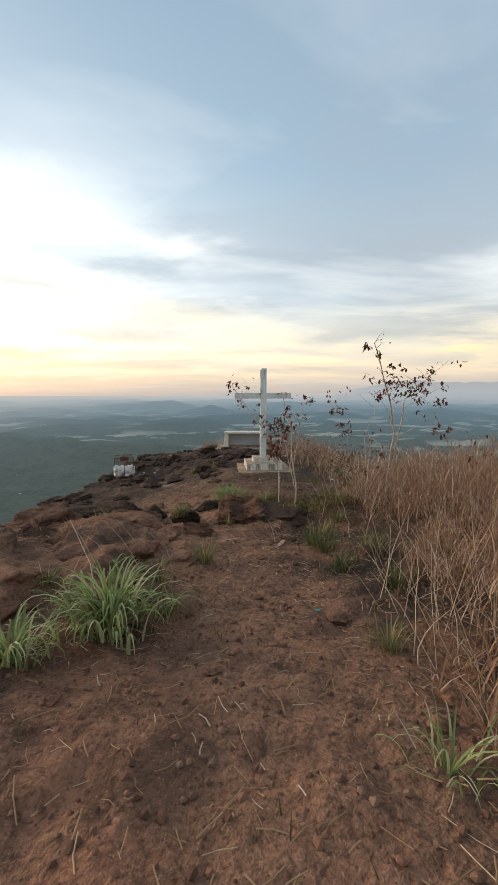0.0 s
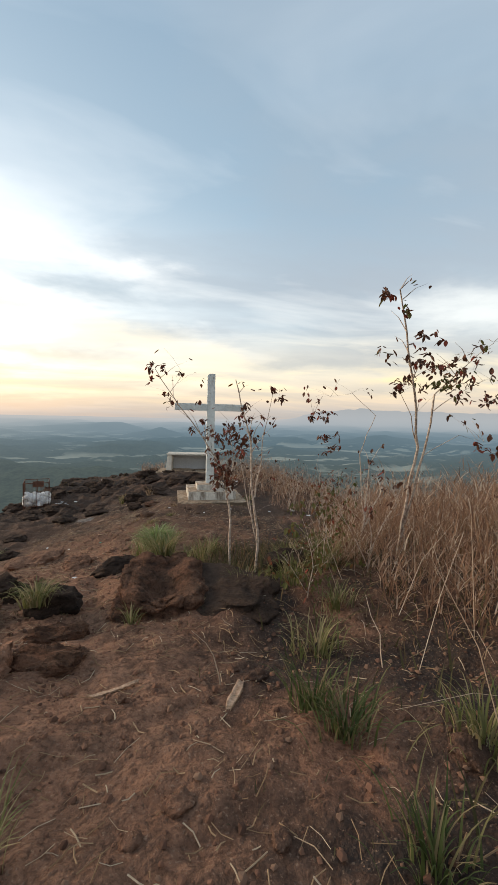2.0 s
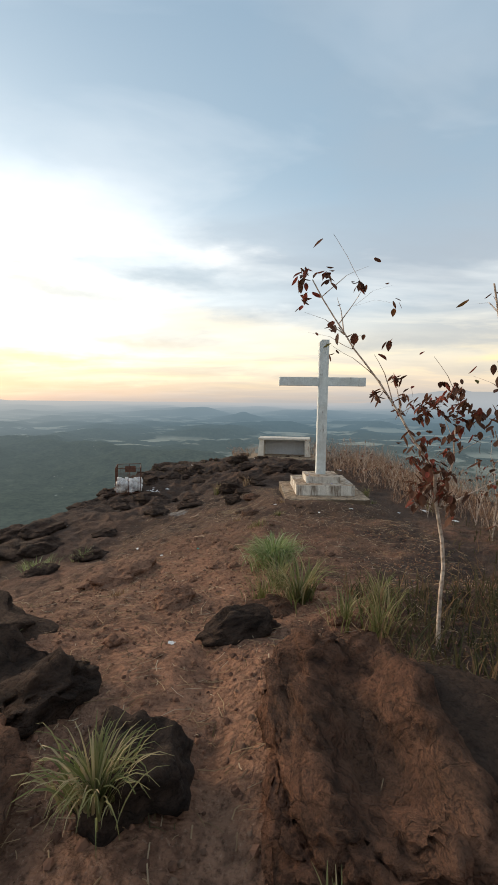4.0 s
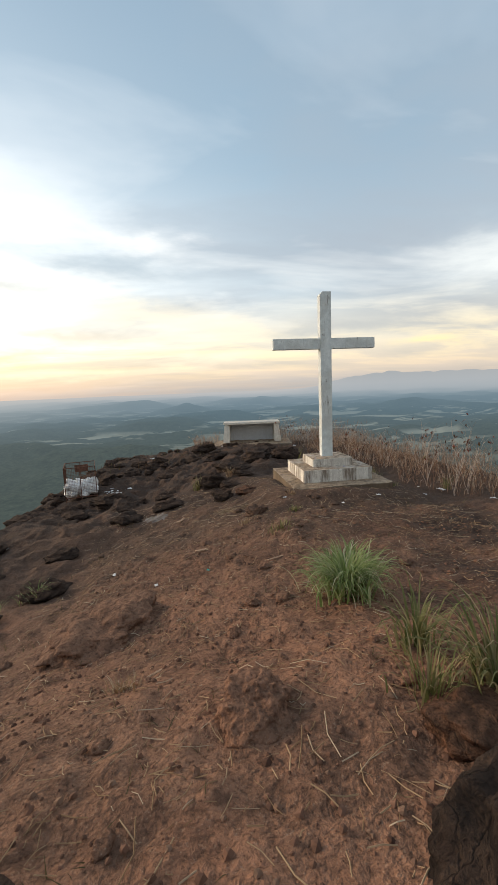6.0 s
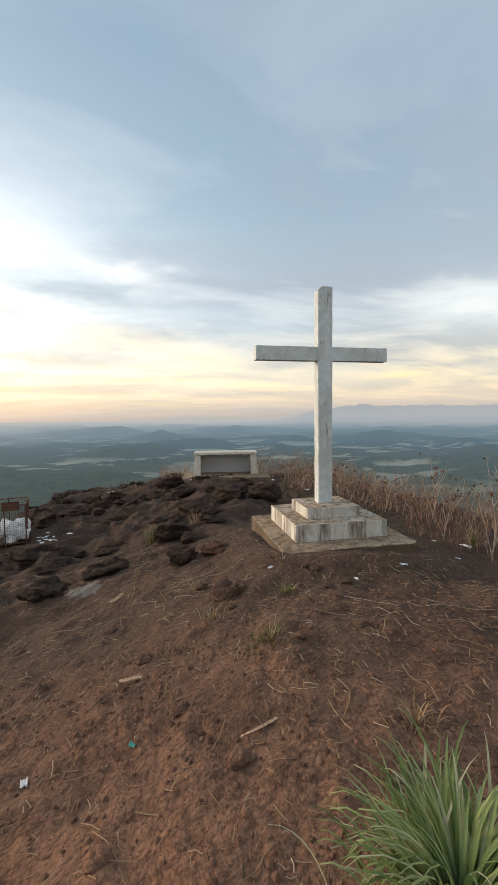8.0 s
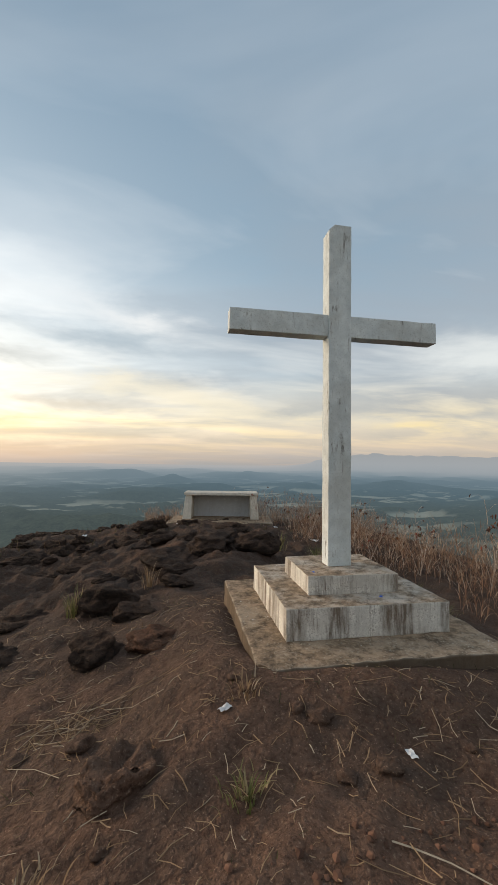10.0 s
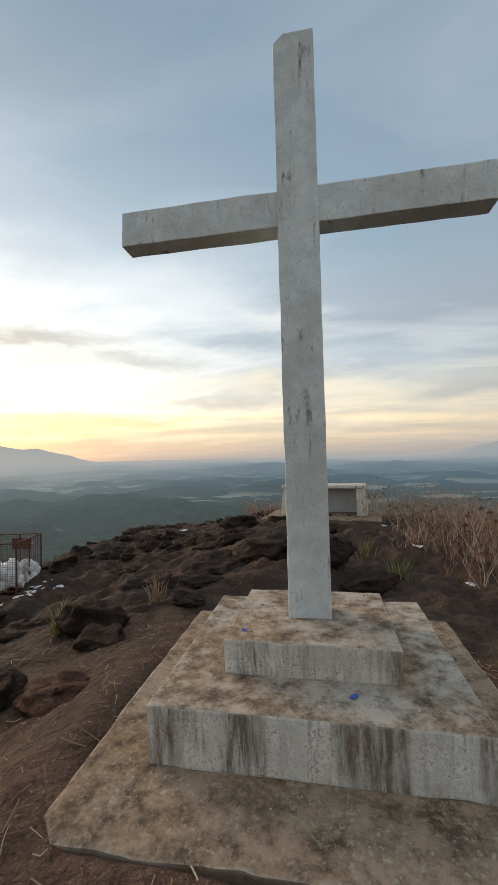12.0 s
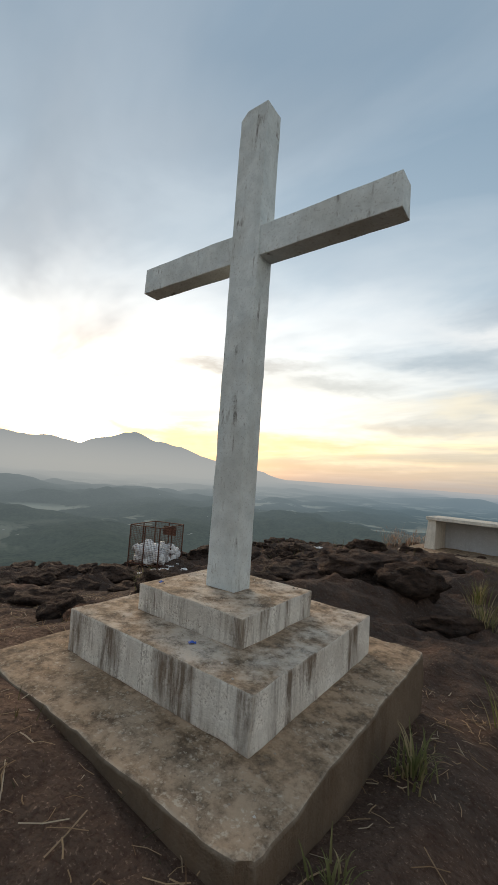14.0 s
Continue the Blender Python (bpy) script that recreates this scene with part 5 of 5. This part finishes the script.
def make_cage():
    wide, deep, tall, t = 0.98, 1.16, 1.08, 0.026
    base = ground_z(-4.7, 21.8)
    ob = empty("litter_cage", -5.36, 21.15, base, "open rusty iron litter cage half full of white bags", "litter bin", rz=14)
    for i in range(3):
        for j in (0, 1):
            x, y = wide * i / 2, deep * j
            part("post", box_bm(x - t / 2, x + t / 2, y - t / 2, y + t / 2, -0.25, tall), RUST, ob)
    for j in (0, 1):
        part("side_post", box_bm(wide * j - t / 2, wide * j + t / 2, deep / 2 - t / 2, deep / 2 + t / 2, -0.25, tall - 0.002), RUST, ob)
    for z in (0.06, tall):
        for j in (0, 1):
            part("rail", box_bm(-t / 2, wide + t / 2, deep * j - t * 0.45, deep * j + t * 0.45, z - t / 2, z + t / 2), RUST, ob)
            part("rail", box_bm(wide * j - t * 0.45, wide * j + t * 0.45, t / 2, deep - t / 2, z - t / 2, z + t / 2), RUST, ob)
    for side in range(4):
        verts, faces = [], []
        span = wide if side < 2 else deep

        def at(u, z):
            return ((u, 0, z), (u, deep, z), (0, u, z), (wide, u, z))[side]

        for k in range(1, int(span / 0.05)):
            add_stem(verts, faces, [at(k * 0.05, 0.06), at(k * 0.05, tall)], 0.0030, 0.0030)
        for k in range(1, int(tall / 0.05)):
            z, r = 0.05 * k + 0.03, 0.0026
            a, b = Vector(at(0, z)), Vector(at(span, z))
            s = len(verts)
            verts.extend([a + Vector((0, 0, r)), a - Vector((r, r, r)), a + Vector((r, r, -r)), b + Vector((0, 0, r)), b - Vector((r, r, r)), b + Vector((r, r, -r))])
            faces.extend([(s, s + 1, s + 4, s + 3), (s + 1, s + 2, s + 5, s + 4), (s + 2, s, s + 3, s + 5)])
        part("wire_mesh", mesh_from("wire_mesh", verts, faces, RUST), None, ob, "rusty wire netting")
    part("sheet", box_bm(0.30, 0.75, deep - 0.02, deep - 0.012, 0.72, 0.98), RUST, ob, "rusted sheet metal plate")


def bag_mesh(seed):
    bm = bmesh.new()
    bmesh.ops.create_icosphere(bm, subdivisions=3, radius=1.0)
    off = Vector((seed * 4.1, seed * 2.3, seed))
    for v in bm.verts:
        d = v.co.normalized()
        r = 1 + 0.22 * noise.noise(d * 2.1 + off) + 0.16 * abs(noise.noise(d * 5.3 + off)) + 0.09 * noise.noise(d * 12 + off)
        if d.z > 0.75:
            r += (d.z - 0.75) * 1.3
        v.co = d * r
    return mesh_of("rubbish_bag", bm, WHITE_PLASTIC)


def make_litter():
    rnd = random.Random(21)
    bags = [bag_mesh(k) for k in range(5)]
    turn = pose(-5.36, 21.15, ground_z(-4.7, 21.8), 0, 0, 14)
    for k in range(66):
        u, v, w = (0.11 + 0.76 * (k % 6) / 5 + rnd.uniform(-0.03, 0.03)), rnd.uniform(0.12, 1.04), rnd.choice((0.12, 0.16, 0.26, 0.34, 0.42))
        s = rnd.uniform(0.10, 0.17)
        ob = new("rubbish_bag", bags[k % 5])
        ob.matrix_world = turn @ pose(u, v, w, rnd.uniform(-40, 40), rnd.uniform(-40, 40), rnd.uniform(0, 360)) @ Matrix.Diagonal((s, s, s * 0.85, 1))
        tagged(ob, "crumpled white plastic rubbish bag heaped in the litter cage", "rubbish bag", "rubbish bags")

    def scrap(x, y, s, seed, mat=WHITE_PLASTIC, label="crumpled white plastic scrap lying on the ground", z=None):
        bm = bmesh.new()
        bmesh.ops.create_grid(bm, x_segments=6, y_segments=5, size=1.0)
        for v in bm.verts:
            p = v.co * 1.4 + Vector((seed * 3.7, seed, 0))
            v.co.z = 0.5 * noise.noise(p) + 0.3 * noise.noise(p * 2.7) + 0.35
            v.co.x *= 1 + 0.25 * noise.noise(p + Vector((5, 0, 0)))
            v.co.y *= 0.62
        bmesh.ops.solidify(bm, geom=bm.faces[:], thickness=0.03)
        ob = new("plastic_scrap", mesh_of("plastic_scrap", bm, mat))
        ob.matrix_world = pose(x, y, ground_z(x, y) + 0.004 if z is None else z, 0, 0, seed * 47) @ Matrix.Diagonal((s * 0.7, s * 0.7, s * 0.6, 1))
        tagged(ob, label, "litter", "litter")

    for _ in range(26):
        x, y = -4.15 + abs(rnd.gauss(0, 0.35)), 21.3 + rnd.gauss(0, 0.45)
        scrap(x, y, rnd.uniform(0.04, 0.10), x * 3.1 + y * 5.3)
    for x, y, s in ((-3.9, 20.4, 0.07), (-3.75, 20.9, 0.09), (-4.1, 20.2, 0.05), (-3.6, 20.6, 0.06), (-3.3, 21.3, 0.10), (-5.2, 20.1, 0.07), (5.09, 16.5, 0.13), (3.9, 15.3, 0.07), (5.0, 14.6, 0.12), (2.5, 14.6, 0.06), (1.7, 14.4, 0.05),
                    (-2.36, 13.67, 0.055), (-1.6, 12.6, 0.05), (0.7, 14.9, 0.06), (0.45, 18.9, 0.06), (4.1, 22.9, 0.14), (3.55, 24.9, 0.12), (2.4, 28.3, 0.14), (2.15, 28.25, 0.10), (4.6, 21.2, 0.16), (4.0, 27.0, 0.13),
                    (-3.2, 28.4, 0.22), (-2.9, 26.6, 0.13), (-0.4, 27.2, 0.08), (0.35, 27.2, 0.07), (-0.9, 25.4, 0.08), (-6.0, 20.5, 0.08), (-0.55, 8.3, 0.04), (-5.0, 16.0, 0.09), (4.9, 17.2, 0.07)):
        scrap(x, y, s, x * 1.7 + y)
    scrap(-0.9, 12.6, 0.035, 3.0, TEAL_PLASTIC, "teal plastic scrap lying on the soil")
    scrap(1.0, 2.95, 0.03, 4.0, TEAL_PLASTIC, "teal plastic scrap lying on the soil")
    scrap(2.27, 15.80, 0.032, 5.0, BLUE_PLASTIC, "small blue plastic wrapper on the step", -1.330)
    scrap(1.69, 16.05, 0.026, 6.0, BLUE_PLASTIC, "small blue plastic wrapper on the step", -1.152)


# ---- straw, twigs and crumbs on the soil ----
def make_ground_clutter():
    rnd = random.Random(33)
    verts, faces = [], []

    def straw(x, y, ln, r):
        a = rnd.uniform(0, 6.28)
        bend = rnd.uniform(-0.4, 0.4)
        pts = []
        for f in (-0.5, 0.0, 0.5):
            px, py = x + math.cos(a + bend * f) * ln * f, y + math.sin(a + bend * f) * ln * f
            pts.append(Vector((px, py, ground_z(px, py) + r + rnd.uniform(0, 0.02))))
        side = Vector((-math.sin(a), math.cos(a), 0)) * r
        s = len(verts)
        for p in pts:
            verts.extend([p - side, p + Vector((0, 0, r)), p + side])
        for k in range(2):
            b = s + 3 * k
            faces.extend([(b, b + 1, b + 4, b + 3), (b + 1, b + 2, b + 5, b + 4)])

    for _ in range(9500):
        y = rnd.uniform(0.3, 18.0)
        x = rnd.uniform(-3.2, 3.6)
        if abs(x - 2.06) < 1.1 and abs(y - 16.37) < 1.12:
            continue
        straw(x, y, abs(rnd.gauss(0.03, 0.07)) + 0.02, rnd.uniform(0.0014, 0.0036))
    for _ in range(60):
        straw(-0.37 + rnd.gauss(0, 0.28), 15.35 + rnd.gauss(0, 0.14), rnd.uniform(0.15, 0.5), 0.0028)
    for _ in range(130):
        straw(rnd.uniform(0.6, 3.6), rnd.uniform(11.5, 15.0), rnd.uniform(0.08, 0.3), 0.0022)
    for _ in range(60):
        straw(rnd.uniform(0.9, 1.9), rnd.uniform(1.5, 7.5), rnd.uniform(0.08, 0.25), 0.0018)
    for _ in range(50):
        straw(rnd.uniform(-3.0, 0.0), rnd.uniform(7.5, 12.5), rnd.uniform(0.1, 0.3), 0.003)
    for x, y, turn, ln in ((2.0, 13.45, 0.2, 0.9), (2.5, 13.1, -0.4, 0.8), (1.7, 12.8, -0.7, 0.5), (2.9, 13.7, -0.3, 0.9), (3.2, 13.2, 0.5, 0.7), (2.3, 12.4, 0.1, 0.8), (1.3, 13.9, -0.2, 0.6), (2.7, 12.7, 0.9, 0.6), (-1.7, 15.0, 2.6, 0.5)):
        pts, a = [], turn
        for _ in range(9):
            pts.append((x, y, ground_z(x, y) + 0.008 + rnd.uniform(0, 0.012)))
            a += rnd.uniform(-0.35, 0.25)
            x, y = x + math.cos(a) * ln / 8, y + math.sin(a) * ln / 8
        add_stem(verts, faces, pts, 0.0055, 0.003, 5)
    ob = new("fallen_straw", mesh_from("fallen_straw", verts, faces, STRAW))
    tagged(ob, "scattered dry straw and twigs on the bare soil", "straw", kind="stuff")

    verts, faces = [], []
    for _ in range(26000):
        y = rnd.uniform(0.3, 14.0)
        x = rnd.uniform(-2.6, 3.2)
        if abs(x - 2.06) < 1.1 and abs(y - 16.37) < 1.12:
            continue
        r = 0.003 + 0.020 * rnd.random() ** 5
        c = Vector((x, y, ground_z(x, y) + r * 0.3))
        s = len(verts)
        for d in ((1, 0, 0), (0.5, 0.87, 0.1), (-0.5, 0.87, 0), (-1, 0, 0.1), (-0.5, -0.87, 0), (0.5, -0.87, 0.1), (0.45, 0.2, 0.75), (-0.4, 0.3, 0.7), (0, -0.45, 0.75)):
            verts.append(c + Vector(d) * r * rnd.uniform(0.7, 1.3))
        faces.extend([(s, s + 1, s + 6), (s + 1, s + 2, s + 7, s + 6), (s + 2, s + 3, s + 7), (s + 3, s + 4, s + 8, s + 7), (s + 4, s + 5, s + 8), (s + 5, s, s + 6, s + 8), (s + 6, s + 7, s + 8)])
    ob = new("soil_crumbs", mesh_from("soil_crumbs", verts, faces, CRUMB))
    tagged(ob, "loose clods and gravel of red laterite on the soil", "gravel", kind="stuff")


CRUMB = plant_material("laterite_crumbs", (0.090, 0.048, 0.033), (0.270, 0.142, 0.092), (0.25, 0.155, 0.105), 0.95)
def wood_piece(x, y, ln, wide, rz, seed, label):
    """A splintered, bent strip of bark lying on the soil."""
    bm = bmesh.new()
    bmesh.ops.create_cube(bm, size=1.0)
    bmesh.ops.subdivide_edges(bm, edges=bm.edges[:], cuts=5, use_grid_fill=True)
    for v in bm.verts:
        u = v.co.x
        taper = 1 - 0.25 * abs(2 * u) ** 3
        n1 = noise.noise(Vector((u * 3, seed, v.co.y)))
        v.co = Vector((u * ln * (1 + 0.22 * noise.noise(Vector((v.co.y * 7, seed, 3.0)))), v.co.y * wide * taper * (1 + 0.5 * n1) + 0.12 * ln * u * u, v.co.z * wide * 0.32 + wide * (0.18 + 0.25 * n1) + 0.3 * wide * v.co.y ** 2))
    ob = new("wood_piece", mesh_of("wood_piece", bm, WOOD, True))
    ob.matrix_world = pose(x, y, ground_z(x, y), 0, 0, rz)
    tagged(ob, label, "wood", "wood pieces")


def make_wood():
    pale = "splintered strip of pale bark lying on the soil"
    wood_piece(1.05, 5.18, 0.26, 0.05, 62, 1.0, pale)
    wood_piece(-0.92, 13.40, 0.30, 0.055, 14, 2.0, pale)
    wood_piece(-1.35, 15.55, 0.30, 0.05, 60, 3.0, pale)
    wood_piece(0.30, 5.30, 0.34, 0.03, 20, 4.0, "thin grey stick lying across the path")
    wood_piece(0.05, 12.35, 0.50, 0.022, 24, 5.0, "thin grey stick lying on the soil")
    wood_piece(-1.35, 10.4, 0.42, 0.02, 38, 6.0, "thin grey stick lying on the soil")


def make_ash():
    bm = bmesh.new()
    bmesh.ops.create_circle(bm, cap_ends=True, cap_tris=True, segments=28, radius=0.30)
    bmesh.ops.subdivide_edges(bm, edges=bm.edges[:], cuts=3, use_grid_fill=True)
    for v in bm.verts:
        d = v.co.length / 0.30
        v.co *= 1 + 0.25 * noise.noise(v.co * 4)
        v.co.z = ground_z(-1.95 + v.co.x, 16.3 + v.co.y) - ground_z(-1.95, 16.3) + 0.014 * (1 - d * d) - 0.004 + 0.008 * noise.noise(v.co * 14)
    ob = new("ash_heap", mesh_of("ash_heap", bm, ASH, True))
    ob.location = (-1.95, 16.3, ground_z(-1.95, 16.3))
    tagged(ob, "flat patch of pale grey ash from a burnt fire", "ash")


def make_flakes():
    """Crumbs of lime and grit on the treads."""
    rnd = random.Random(77)
    verts, faces = [], []
    for _ in range(170):
        x, y = rnd.uniform(1.05, 3.08), rnd.uniform(15.27, 17.3)
        if 1.88 < x < 2.23 and 16.2 < y < 16.5:
            continue
        z = -1.601
        if 1.32 < x < 2.82 and 15.63 < y < 17.09:
            z = -1.330
        if 1.62 < x < 2.50 and 15.95 < y < 16.74:
            z = -1.153
        if min(abs(x - 1.30), abs(x - 2.845), abs(y - 15.61), abs(x - 1.60), abs(x - 2.525), abs(y - 15.93)) < 0.025:
            continue
        r = rnd.uniform(0.003, 0.011)
        s = len(verts)
        for dx, dy, dz in ((1, 0.1, 0), (-0.2, 1, 0), (-0.9, -0.2, 0), (0.1, -0.9, 0), (0.1, 0.05, 0.8)):
            verts.append(Vector((x + dx * r * rnd.uniform(0.6, 1.3), y + dy * r * rnd.uniform(0.6, 1.3), z + dz * r)))
        faces.extend([(s, s + 1, s + 4), (s + 1, s + 2, s + 4), (s + 2, s + 3, s + 4), (s + 3, s, s + 4)])
    ob = new("lime_flakes", mesh_from("lime_flakes", verts, faces, FLAKE))
    tagged(ob, "pale lime flakes and grit scattered on the steps", "grit", kind="stuff")


FLAKE = plant_material("lime_flake", (0.20, 0.15, 0.11), (0.50, 0.45, 0.38), (0.72, 0.70, 0.66), 0.9)
make_flakes()
make_ash()
make_wood()
make_cage()
make_litter()
make_ground_clutter()
